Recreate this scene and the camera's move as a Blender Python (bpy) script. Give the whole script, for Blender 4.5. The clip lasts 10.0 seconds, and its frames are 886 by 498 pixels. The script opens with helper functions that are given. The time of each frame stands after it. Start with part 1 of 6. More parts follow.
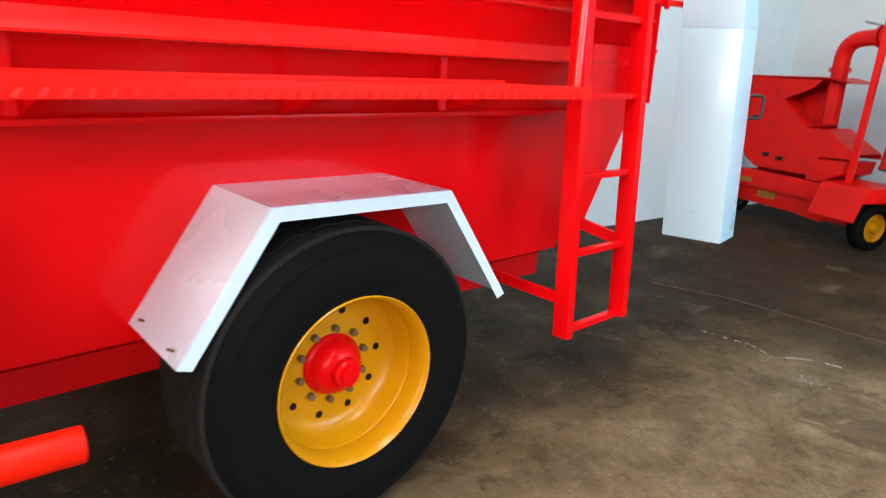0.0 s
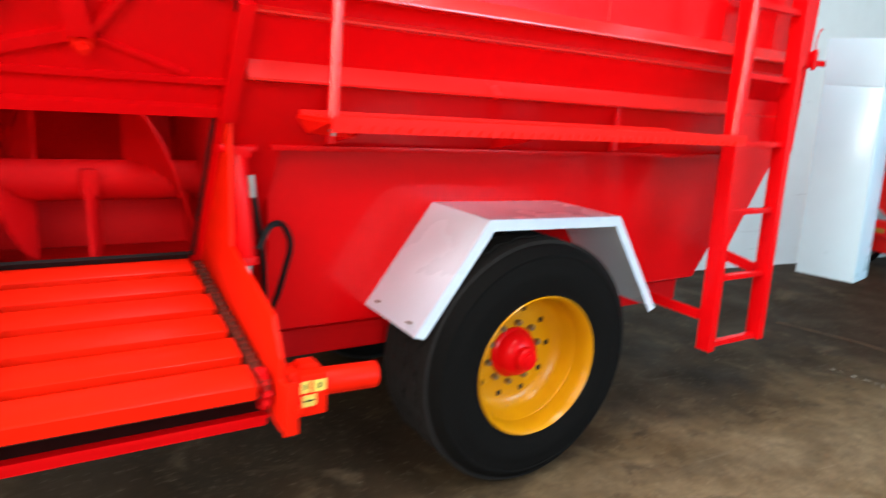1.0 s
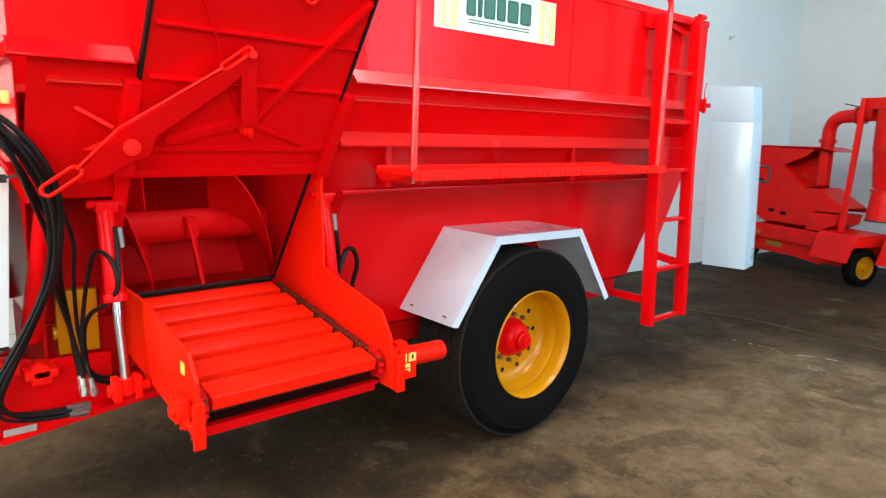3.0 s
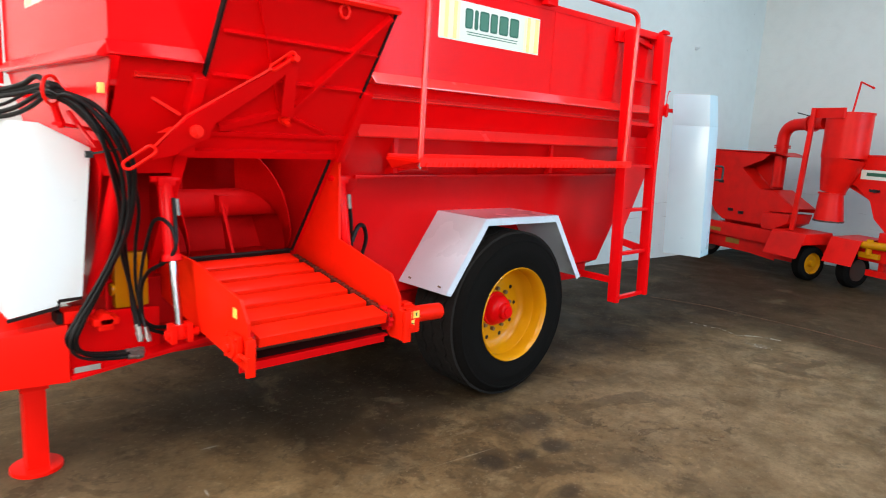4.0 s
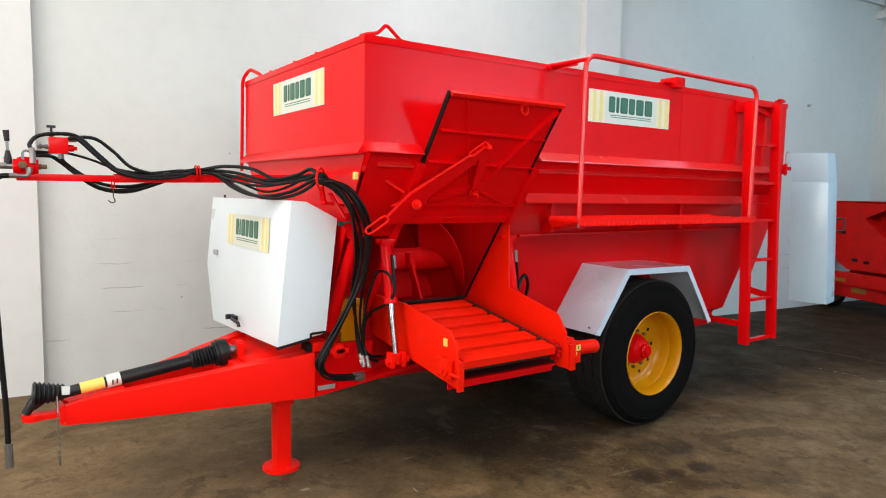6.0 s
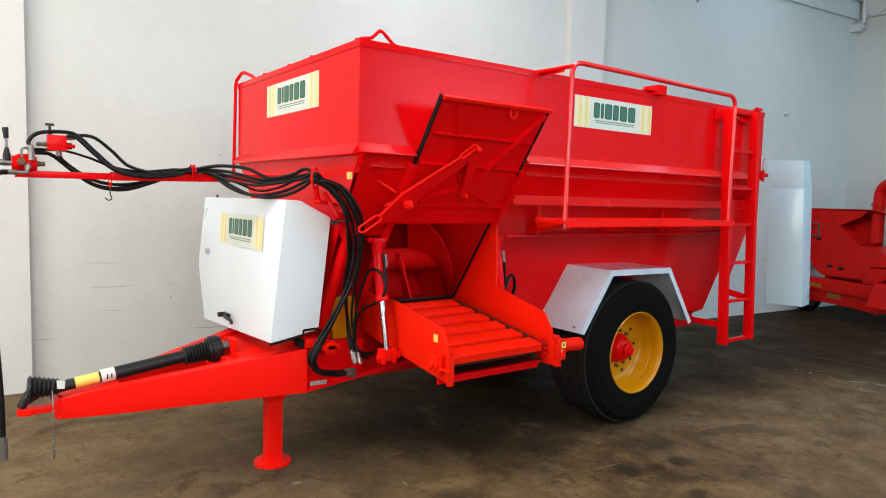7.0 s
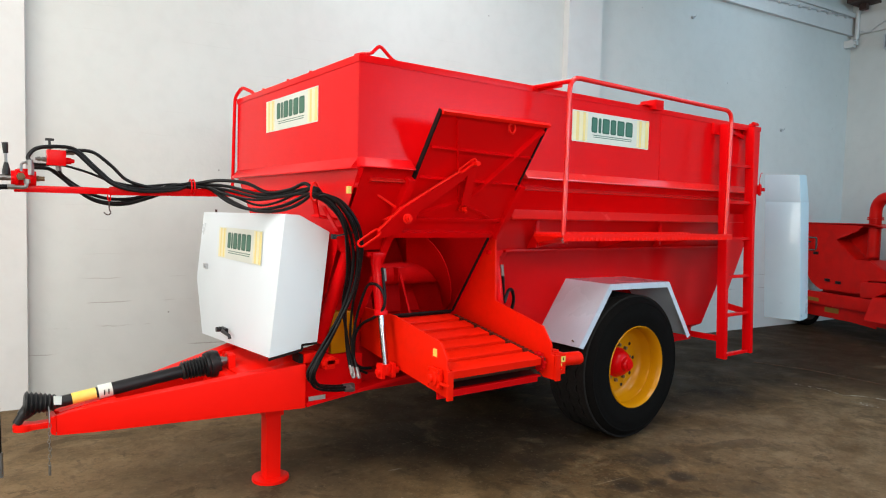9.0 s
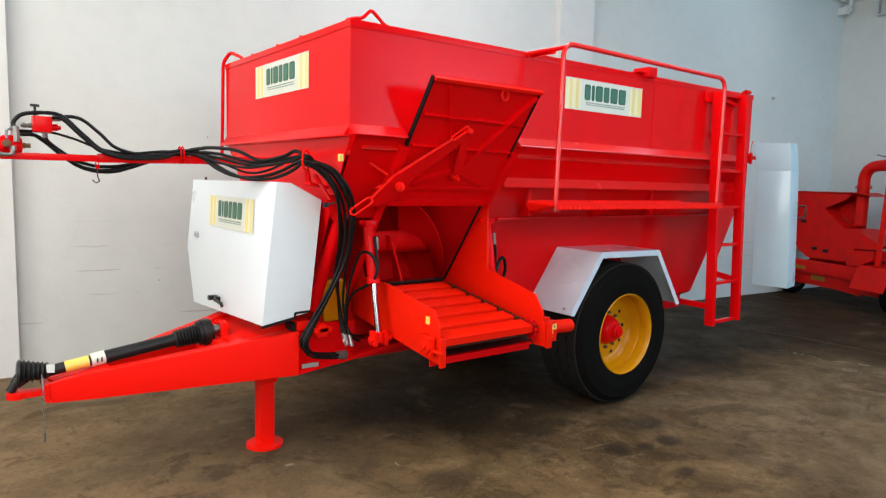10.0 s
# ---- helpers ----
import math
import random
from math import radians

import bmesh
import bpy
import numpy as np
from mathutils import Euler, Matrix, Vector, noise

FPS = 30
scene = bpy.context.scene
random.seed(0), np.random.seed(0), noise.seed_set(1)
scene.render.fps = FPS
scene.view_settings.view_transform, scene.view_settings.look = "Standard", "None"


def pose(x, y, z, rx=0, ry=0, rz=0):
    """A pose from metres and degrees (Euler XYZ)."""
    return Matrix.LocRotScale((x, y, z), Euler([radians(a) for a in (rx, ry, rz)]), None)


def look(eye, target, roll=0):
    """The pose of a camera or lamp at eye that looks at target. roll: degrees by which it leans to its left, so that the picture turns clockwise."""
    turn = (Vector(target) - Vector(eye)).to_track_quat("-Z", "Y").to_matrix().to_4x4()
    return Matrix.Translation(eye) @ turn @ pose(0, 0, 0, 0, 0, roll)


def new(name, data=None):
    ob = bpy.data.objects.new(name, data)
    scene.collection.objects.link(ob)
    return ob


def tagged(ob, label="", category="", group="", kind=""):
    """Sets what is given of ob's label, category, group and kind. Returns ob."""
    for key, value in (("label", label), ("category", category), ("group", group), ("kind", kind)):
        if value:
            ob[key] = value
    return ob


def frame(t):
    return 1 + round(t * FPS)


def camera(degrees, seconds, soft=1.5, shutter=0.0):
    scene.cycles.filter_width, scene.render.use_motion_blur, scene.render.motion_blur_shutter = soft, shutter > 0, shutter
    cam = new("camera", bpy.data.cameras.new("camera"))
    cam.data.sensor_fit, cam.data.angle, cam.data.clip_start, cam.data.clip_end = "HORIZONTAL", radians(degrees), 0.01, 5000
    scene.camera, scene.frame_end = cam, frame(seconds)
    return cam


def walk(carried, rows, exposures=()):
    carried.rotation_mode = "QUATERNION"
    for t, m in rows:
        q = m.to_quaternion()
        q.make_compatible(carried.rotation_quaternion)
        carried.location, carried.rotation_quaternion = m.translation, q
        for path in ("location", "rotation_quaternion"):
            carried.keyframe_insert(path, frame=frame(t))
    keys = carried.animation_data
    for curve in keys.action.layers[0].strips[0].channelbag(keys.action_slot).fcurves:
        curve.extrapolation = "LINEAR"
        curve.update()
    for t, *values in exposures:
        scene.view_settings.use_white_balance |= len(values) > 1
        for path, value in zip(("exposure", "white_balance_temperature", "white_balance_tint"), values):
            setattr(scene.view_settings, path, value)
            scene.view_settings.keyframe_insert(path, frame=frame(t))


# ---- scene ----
cam = camera(68.2, 10.0, soft=1.1, shutter=0.6)
EXPOSURES = [(0.0, 1.20), (0.5, 1.18), (1.0, 1.19), (1.5, 1.42), (2.0, 1.20), (2.5, 1.05), (4.0, 0.91), (4.5, 0.62), (5.2, 0.44), (6.3, 0.36), (10.0, 0.34)]
PATH = [
    (0, (-1.08, -2.6, 1.517), (0.197, -1.157, 0.98), 2.4),
    (0.5, (-1.369, -2.752, 1.527), (-0.109, -1.263, 1.087), 4.5),
    (1, (-1.658, -2.835, 1.532), (-0.608, -1.192, 1.089), 3.9),
    (1.5, (-1.87, -3.023, 1.568), (-0.954, -1.321, 1.054), 0.7),
    (2, (-2.049, -3.084, 1.62), (-0.939, -1.455, 1.281), 3.9),
    (2.5, (-2.306, -3.092, 1.624), (-1.071, -1.555, 1.29), 1.6),
    (4, (-2.965, -3.494, 1.588), (-1.618, -2.058, 1.24), 3.0),
    (4.5, (-3.194, -3.554, 1.586), (-1.951, -2.015, 1.29), 0.5),
    (5, (-3.37, -3.728, 1.595), (-2.222, -2.105, 1.376), 1.5),
    (5.2, (-3.441, -3.743, 1.608), (-2.342, -2.082, 1.422), 0.8),
    (6.3, (-3.765, -3.847, 1.621), (-2.604, -2.227, 1.452), 1.3),
    (6.5, (-3.785, -3.857, 1.603), (-2.6, -2.253, 1.458), 1.3),
    (7, (-3.797, -3.883, 1.588), (-2.629, -2.267, 1.43), 1.5),
    (7.5, (-3.801, -3.863, 1.589), (-2.633, -2.246, 1.438), 1.3),
    (8, (-3.805, -3.86, 1.589), (-2.633, -2.244, 1.46), 1.5),
    (8.5, (-3.803, -3.864, 1.584), (-2.629, -2.248, 1.481), 1.4),
    (9, (-3.805, -3.879, 1.581), (-2.63, -2.265, 1.47), 1.4),
    (9.5, (-3.807, -3.851, 1.598), (-2.628, -2.258, 1.335), 1.3),
    (10, (-3.816, -3.87, 1.583), (-2.618, -2.281, 1.375), 1.5),
]
walk(cam, [(t, look(eye, target, roll)) for t, eye, target, roll in PATH], EXPOSURES)

# World, lights and exposure ---------------------------------------------------
HALL = Matrix.Translation((8.1, 0.8, 0)) @ Matrix.Rotation(radians(-5.9), 4, "Z")
# In the hall's own frame: x runs back along the rear wall to negative values, y = 0 is the rear wall, the hall lies at y < 0.

world = bpy.data.worlds.new("sky")
scene.world = world
world.use_nodes = True
wn = world.node_tree
sky = wn.nodes.new("ShaderNodeTexSky")
sky.sky_type = "NISHITA"
sky.sun_disc = False
sky.sun_elevation, sky.sun_rotation = radians(48), radians(200)
wn.links.new(sky.outputs[0], wn.nodes["Background"].inputs[0])
wn.nodes["Background"].inputs[1].default_value = 0.12


def area_lamp(name, local, target, sx, sy, watts, color):
    data = bpy.data.lights.new(name, "AREA")
    data.shape, data.size, data.size_y, data.energy, data.color = "RECTANGLE", sx, sy, watts, color
    ob = new(name, data)
    a, b = HALL @ Vector(local), HALL @ Vector(target)
    ob.matrix_world = look(a, b)
    return ob


area_lamp("gate_light", (-12.0, -9.9, 3.45), (-12.0, 0, 2.0), 5.6, 2.1, 160, (1.0, 0.965, 0.92))
area_lamp("side_gate_light", (-17.9, -4.6, 2.95), (-8, -4.6, 2.2), 4.3, 3.0, 270, (1.0, 0.965, 0.885))
area_lamp("far_gate_light", (-3.0, -9.9, 2.95), (-3.0, 0, 2.0), 4.0, 3.0, 175, (0.36, 0.72, 1.0))
for sx, watts, tint in ((-3.2, 42, (0.50, 0.78, 1.0)), (-8.2, 160, (0.90, 0.96, 1.0)), (-13.2, 215, (1.0, 0.975, 0.94))):
    area_lamp("rooflight_light", (sx, -3.9, 5.18), (sx, -3.901, 0), 1.1, 6.4, watts, tint)

# Materials ---------------------------------------------------------------------


def material(name, base, rough=0.5, metal=0.0, second=None, scale=6.0, amount=0.5, bump=0.0, bump_scale=60.0, rough_var=0.1, coat=0.0, spec=0.5, fine=None, fine_scale=90.0, fine_amount=0.3):
    """A painted or plain surface: two tones mixed by broad noise, fine speckle, uneven gloss and slight relief."""
    m = bpy.data.materials.new(name)
    m.use_nodes = True
    t = m.node_tree
    b = t.nodes["Principled BSDF"]
    b.inputs["Metallic"].default_value = metal
    b.inputs["Coat Weight"].default_value = coat
    b.inputs["Coat Roughness"].default_value = 0.08
    b.inputs["Specular IOR Level"].default_value = spec
    co = t.nodes.new("ShaderNodeTexCoord")
    n1 = t.nodes.new("ShaderNodeTexNoise")
    n1.inputs["Scale"].default_value, n1.inputs["Detail"].default_value = scale, 5.0
    t.links.new(co.outputs["Object"], n1.inputs["Vector"])
    ramp = t.nodes.new("ShaderNodeMapRange")
    ramp.inputs[1].default_value, ramp.inputs[2].default_value = 0.35, 0.7
    ramp.inputs[3].default_value, ramp.inputs[4].default_value = 0.0, amount
    t.links.new(n1.outputs[0], ramp.inputs[0])
    mix = t.nodes.new("ShaderNodeMix")
    mix.data_type = "RGBA"
    mix.inputs[6].default_value = (*base, 1)
    mix.inputs[7].default_value = (*(second or [c * 0.8 for c in base]), 1)
    t.links.new(ramp.outputs[0], mix.inputs[0])
    out = mix.outputs[2]
    n2 = t.nodes.new("ShaderNodeTexNoise")
    n2.inputs["Scale"].default_value, n2.inputs["Detail"].default_value = fine_scale, 4.0
    t.links.new(co.outputs["Object"], n2.inputs["Vector"])
    if fine:
        r2 = t.nodes.new("ShaderNodeMapRange")
        r2.inputs[1].default_value, r2.inputs[2].default_value = 0.45, 0.75
        r2.inputs[3].default_value, r2.inputs[4].default_value = 0.0, fine_amount
        t.links.new(n2.outputs[0], r2.inputs[0])
        mix2 = t.nodes.new("ShaderNodeMix")
        mix2.data_type = "RGBA"
        t.links.new(r2.outputs[0], mix2.inputs[0])
        t.links.new(out, mix2.inputs[6])
        mix2.inputs[7].default_value = (*fine, 1)
        out = mix2.outputs[2]
    t.links.new(out, b.inputs["Base Color"])
    rr = t.nodes.new("ShaderNodeMapRange")
    rr.inputs[3].default_value, rr.inputs[4].default_value = max(0.02, rough - rough_var), min(1, rough + rough_var)
    t.links.new(n1.outputs[0], rr.inputs[0])
    t.links.new(rr.outputs[0], b.inputs["Roughness"])
    if bump:
        n3 = t.nodes.new("ShaderNodeTexNoise")
        n3.inputs["Scale"].default_value, n3.inputs["Detail"].default_value = bump_scale, 6.0
        t.links.new(co.outputs["Object"], n3.inputs["Vector"])
        bp = t.nodes.new("ShaderNodeBump")
        bp.inputs["Strength"].default_value, bp.inputs["Distance"].default_value = bump, 0.01
        t.links.new(n3.outputs[0], bp.inputs["Height"])
        t.links.new(bp.outputs[0], b.inputs["Normal"])
    return m


RED = material("red_paint", (0.73, 0.0024, 0.0042), 0.20, second=(0.63, 0.0020, 0.0038), scale=2.2, bump=0.03, bump_scale=5.0, rough_var=0.05, spec=0.11)
ORANGE = material("orange_red_paint", (0.84, 0.0075, 0.003), 0.36, second=(0.77, 0.006, 0.003), scale=3.0, bump=0.03, bump_scale=9.0, rough_var=0.08, spec=0.10)
CONVEYOR = material("orange_conveyor_paint", (0.82, 0.0120, 0.002), 0.38, second=(0.75, 0.008, 0.002), scale=3.0, bump=0.03, bump_scale=9.0, rough_var=0.08, spec=0.09, fine=(0.62, 0.012, 0.002), fine_scale=26.0, fine_amount=0.25)
# Wagon red brightened and strongly coated to bring out the ledge highlights
TRIM = material("highlight_red_paint", (0.76, 0.008, 0.005), 0.24, second=(0.70, 0.006, 0.004), scale=4.0, bump=0.02, bump_scale=8.0, spec=0.6, coat=0.55)
RAIL = material("rail_red_paint", (0.74, 0.007, 0.005), 0.22, second=(0.68, 0.006, 0.004), scale=4.0, bump=0.02, bump_scale=8.0, spec=0.5, coat=0.15)
TRIM.node_tree.nodes["Principled BSDF"].inputs["Coat IOR"].default_value = 1.9
TRIM.node_tree.nodes["Principled BSDF"].inputs["Coat Roughness"].default_value = 0.34
LANE = material("worn_orange_line_paint", (0.12, 0.050, 0.016), 0.7, second=(0.035, 0.020, 0.009), scale=7.0, amount=1.0, bump=0.1, bump_scale=40.0)
# Near-black base colour that paints the shade inside the conveyor
CAVITY_SHADE = material("cavity_shade_steel", (0.045, 0.007, 0.006), 0.55, metal=0.1, second=(0.020, 0.006, 0.005), scale=12.0, spec=0.2)
DULL_RED = material("dull_red_paint", (0.58, 0.0035, 0.005), 0.55, second=(0.44, 0.004, 0.006), scale=4.0, bump=0.05, bump_scale=14.0, fine=(0.34, 0.005, 0.006), fine_amount=0.25, spec=0.05)
FAR_RED = material("faded_red_paint", (0.74, 0.007, 0.004), 0.36, second=(0.54, 0.005, 0.004), scale=3.0, bump=0.06, bump_scale=9.0, spec=0.15, fine=(0.22, 0.012, 0.008), fine_scale=5.0, fine_amount=0.3)
WHITE = material("white_paint", (0.74, 0.805, 0.845), 0.30, second=(0.685, 0.75, 0.79), scale=2.5, amount=0.4, bump=0.012, bump_scale=2.5, coat=0.35)
# White cover paint with the blue daylight tinted into its base colour
BLUE_LIT = material("blue_lit_white_paint", (0.48, 0.635, 0.71), 0.30, second=(0.43, 0.57, 0.64), scale=2.5, amount=0.5, bump=0.05, bump_scale=6.0, coat=0.4, fine=(0.38, 0.50, 0.58), fine_scale=3.0, fine_amount=0.25)
GALV = material("galvanised_sheet", (0.64, 0.725, 0.82), 0.27, metal=0.0, second=(0.53, 0.61, 0.71), scale=2.6, bump=0.05, bump_scale=9.0, coat=0.7, fine=(0.50, 0.55, 0.63), fine_amount=0.15)
YELLOW = material("yellow_paint", (0.56, 0.235, 0.002), 0.24, second=(0.48, 0.19, 0.002), scale=8.0, bump=0.05, bump_scale=14.0, spec=0.3)
RUBBER = material("tyre_rubber", (0.0038, 0.0034, 0.0031), 0.85, spec=0.07, second=(0.0052, 0.0046, 0.0041), scale=9.0, bump=0.12, bump_scale=70.0, fine=(0.009, 0.008, 0.007), fine_amount=0.35)
TREAD = material("dusty_tread_rubber", (0.017, 0.0152, 0.0142), 0.88, spec=0.05, second=(0.011, 0.0098, 0.0092), scale=7.0, bump=0.2, bump_scale=45.0, fine=(0.030, 0.026, 0.024), fine_scale=60.0, fine_amount=0.3)
HOSE = material("hose_rubber", (0.004, 0.004, 0.0045), 0.42, spec=0.2, second=(0.009, 0.009, 0.009), scale=12.0, bump=0.05, bump_scale=140.0)
BLACK = material("black_plastic", (0.009, 0.009, 0.010), 0.42, spec=0.35, second=(0.016, 0.016, 0.016), scale=20.0, bump=0.04, bump_scale=90.0)
SEAL = material("seal_rubber", (0.008, 0.006, 0.006), 0.8, second=(0.022, 0.008, 0.007), scale=15.0, spec=0.15)
STEEL = material("bright_steel", (0.30, 0.295, 0.285), 0.38, metal=0.9, second=(0.20, 0.19, 0.18), scale=30.0)
CHROME = material("chrome_rod", (0.33, 0.335, 0.35), 0.16, metal=1.0, second=(0.50, 0.51, 0.53), scale=20.0, rough_var=0.04)
CHAIN = material("oily_chain_steel", (0.13, 0.025, 0.014), 0.45, metal=0.1, second=(0.045, 0.018, 0.012), scale=40.0, bump=0.1, bump_scale=150.0)
DARK = material("dark_bolt_steel", (0.05, 0.03, 0.025), 0.5, metal=0.3, second=(0.09, 0.03, 0.02), scale=50.0)
NUT = material("dusty_nut_steel", (0.15, 0.09, 0.04), 0.5, metal=0.2, second=(0.10, 0.035, 0.01), scale=40.0)
CREAM = material("cream_sticker", (0.66, 0.68, 0.60), 0.35, second=(0.60, 0.64, 0.58), scale=5.0, amount=0.3)
SUN_YELLOW = material("yellow_sticker", (0.80, 0.58, 0.10), 0.38, second=(0.78, 0.62, 0.2), scale=9.0, amount=0.4)
REFLECTOR = material("dusty_amber_reflector", (0.34, 0.15, 0.012), 0.4, second=(0.22, 0.10, 0.012), scale=12.0, spec=0.3)
BAND = material("yellow_band_print", (0.78, 0.63, 0.22), 0.38, second=(0.76, 0.65, 0.30), scale=9.0, amount=0.4)
PALE_YELLOW = material("pale_yellow_sticker", (0.79, 0.73, 0.45), 0.38, second=(0.78, 0.74, 0.50), scale=9.0, amount=0.4)
GREEN = material("dark_green_print", (0.010, 0.10, 0.055), 0.4, second=(0.012, 0.085, 0.05), scale=9.0)
PRINT = material("grey_green_print", (0.035, 0.14, 0.085), 0.4, second=(0.05, 0.16, 0.10), scale=9.0)
ALU = material("aluminium_plate", (0.55, 0.56, 0.57), 0.42, metal=0.7, second=(0.42, 0.43, 0.44), scale=30.0)


def plaster(name, base, second, joints=True):
    """Painted masonry: block joints showing faintly through the paint, scuffs and dirt near no particular edge."""
    m = material(name, base, 0.62, second=second, scale=0.9, amount=0.55, rough_var=0.12, fine=[c * 0.72 for c in base], fine_scale=7.0, fine_amount=0.16)
    t = m.node_tree
    b = t.nodes["Principled BSDF"]
    co = t.nodes.new("ShaderNodeTexCoord")
    mp = t.nodes.new("ShaderNodeMapping")
    mp.inputs["Rotation"].default_value = (radians(90), 0, 0)
    t.links.new(co.outputs["Object"], mp.inputs["Vector"])
    br = t.nodes.new("ShaderNodeTexBrick")
    br.inputs["Scale"].default_value = 1.0
    br.inputs["Mortar Size"].default_value, br.inputs["Mortar Smooth"].default_value = 0.0045, 0.4
    br.inputs["Brick Width"].default_value, br.inputs["Row Height"].default_value = 4.7, 0.195
    # The joints wander a little
    stray = t.nodes.new("ShaderNodeTexNoise")
    stray.inputs["Scale"].default_value, stray.inputs["Detail"].default_value = 6.0, 6.0
    t.links.new(co.outputs["Object"], stray.inputs["Vector"])
    bend = t.nodes.new("ShaderNodeVectorMath")
    bend.operation = "MULTIPLY_ADD"
    bend.inputs[1].default_value = (0.034, 0.034, 0.034)
    t.links.new(stray.outputs["Color"], bend.inputs[0])
    t.links.new(mp.outputs[0], bend.inputs[2])
    t.links.new(bend.outputs[0], br.inputs["Vector"])
    n = t.nodes.new("ShaderNodeTexNoise")
    n.inputs["Scale"].default_value, n.inputs["Detail"].default_value = 28.0, 7.0
    t.links.new(co.outputs["Object"], n.inputs["Vector"])
    n4 = t.nodes.new("ShaderNodeTexNoise")
    n4.inputs["Scale"].default_value, n4.inputs["Detail"].default_value = 2.2, 8.0
    t.links.new(co.outputs["Object"], n4.inputs["Vector"])
    gate = t.nodes.new("ShaderNodeMapRange")
    gate.inputs[1].default_value, gate.inputs[2].default_value = 0.52, 0.62
    t.links.new(n4.outputs[0], gate.inputs[0])
    mul = t.nodes.new("ShaderNodeMath")
    mul.operation = "MULTIPLY"
    t.links.new(br.outputs["Fac"], mul.inputs[0])
    t.links.new(gate.outputs[0], mul.inputs[1])
    # The paint is thin on the lowest courses, where most joints show
    xyz = t.nodes.new("ShaderNodeSeparateXYZ")
    t.links.new(co.outputs["Object"], xyz.inputs[0])
    low = t.nodes.new("ShaderNodeMapRange")
    low.inputs[1].default_value, low.inputs[2].default_value, low.inputs[3].default_value, low.inputs[4].default_value = 0.7, 1.3, 1.0, 0.10
    t.links.new(xyz.outputs[2], low.inputs[0])
    thin = t.nodes.new("ShaderNodeMath")
    thin.operation = "MULTIPLY"
    t.links.new(mul.outputs[0], thin.inputs[0])
    t.links.new(low.outputs[0], thin.inputs[1])
    mul = thin
    sub = t.nodes.new("ShaderNodeMath")
    sub.operation = "MULTIPLY_ADD"
    t.links.new(mul.outputs[0], sub.inputs[0])
    sub.inputs[1].default_value = -1.2 if joints else 0.0
    t.links.new(n.outputs[0], sub.inputs[2])
    if joints:
        tone = t.nodes.new("ShaderNodeMix")
        tone.data_type = "RGBA"
        old = b.inputs["Base Color"].links[0].from_socket
        half = t.nodes.new("ShaderNodeMath")
        half.operation = "MULTIPLY"
        half.inputs[1].default_value = 0.8
        t.links.new(mul.outputs[0], half.inputs[0])
        t.links.new(half.outputs[0], tone.inputs[0])
        t.links.new(old, tone.inputs[6])
        tone.inputs[7].default_value = (0.30, 0.28, 0.25, 1)
        t.links.new(tone.outputs[2], b.inputs["Base Color"])
        # Old nail holes and specks
        holes = t.nodes.new("ShaderNodeTexVoronoi")
        holes.voronoi_dimensions = "2D"
        holes.inputs["Scale"].default_value = 0.62
        t.links.new(mp.outputs[0], holes.inputs["Vector"])
        speck = t.nodes.new("ShaderNodeMapRange")
        speck.inputs[1].default_value, speck.inputs[2].default_value, speck.inputs[3].default_value, speck.inputs[4].default_value = 0.002, 0.006, 0.7, 0.0
        t.links.new(holes.outputs["Distance"], speck.inputs[0])
        dots = t.nodes.new("ShaderNodeMix")
        dots.data_type = "RGBA"
        t.links.new(speck.outputs[0], dots.inputs[0])
        t.links.new(tone.outputs[2], dots.inputs[6])
        dots.inputs[7].default_value = (0.08, 0.07, 0.06, 1)
        t.links.new(dots.outputs[2], b.inputs["Base Color"])
    bp = t.nodes.new("ShaderNodeBump")
    bp.inputs["Strength"].default_value, bp.inputs["Distance"].default_value = 0.35, 0.006
    t.links.new(sub.outputs[0], bp.inputs["Height"])
    t.links.new(bp.outputs[0], b.inputs["Normal"])
    return m


WALL = plaster("painted_block_wall", (0.572, 0.588, 0.562), (0.515, 0.527, 0.50))
PILASTER = plaster("painted_concrete_pilaster", (0.61, 0.61, 0.59), (0.56, 0.56, 0.545), joints=False)


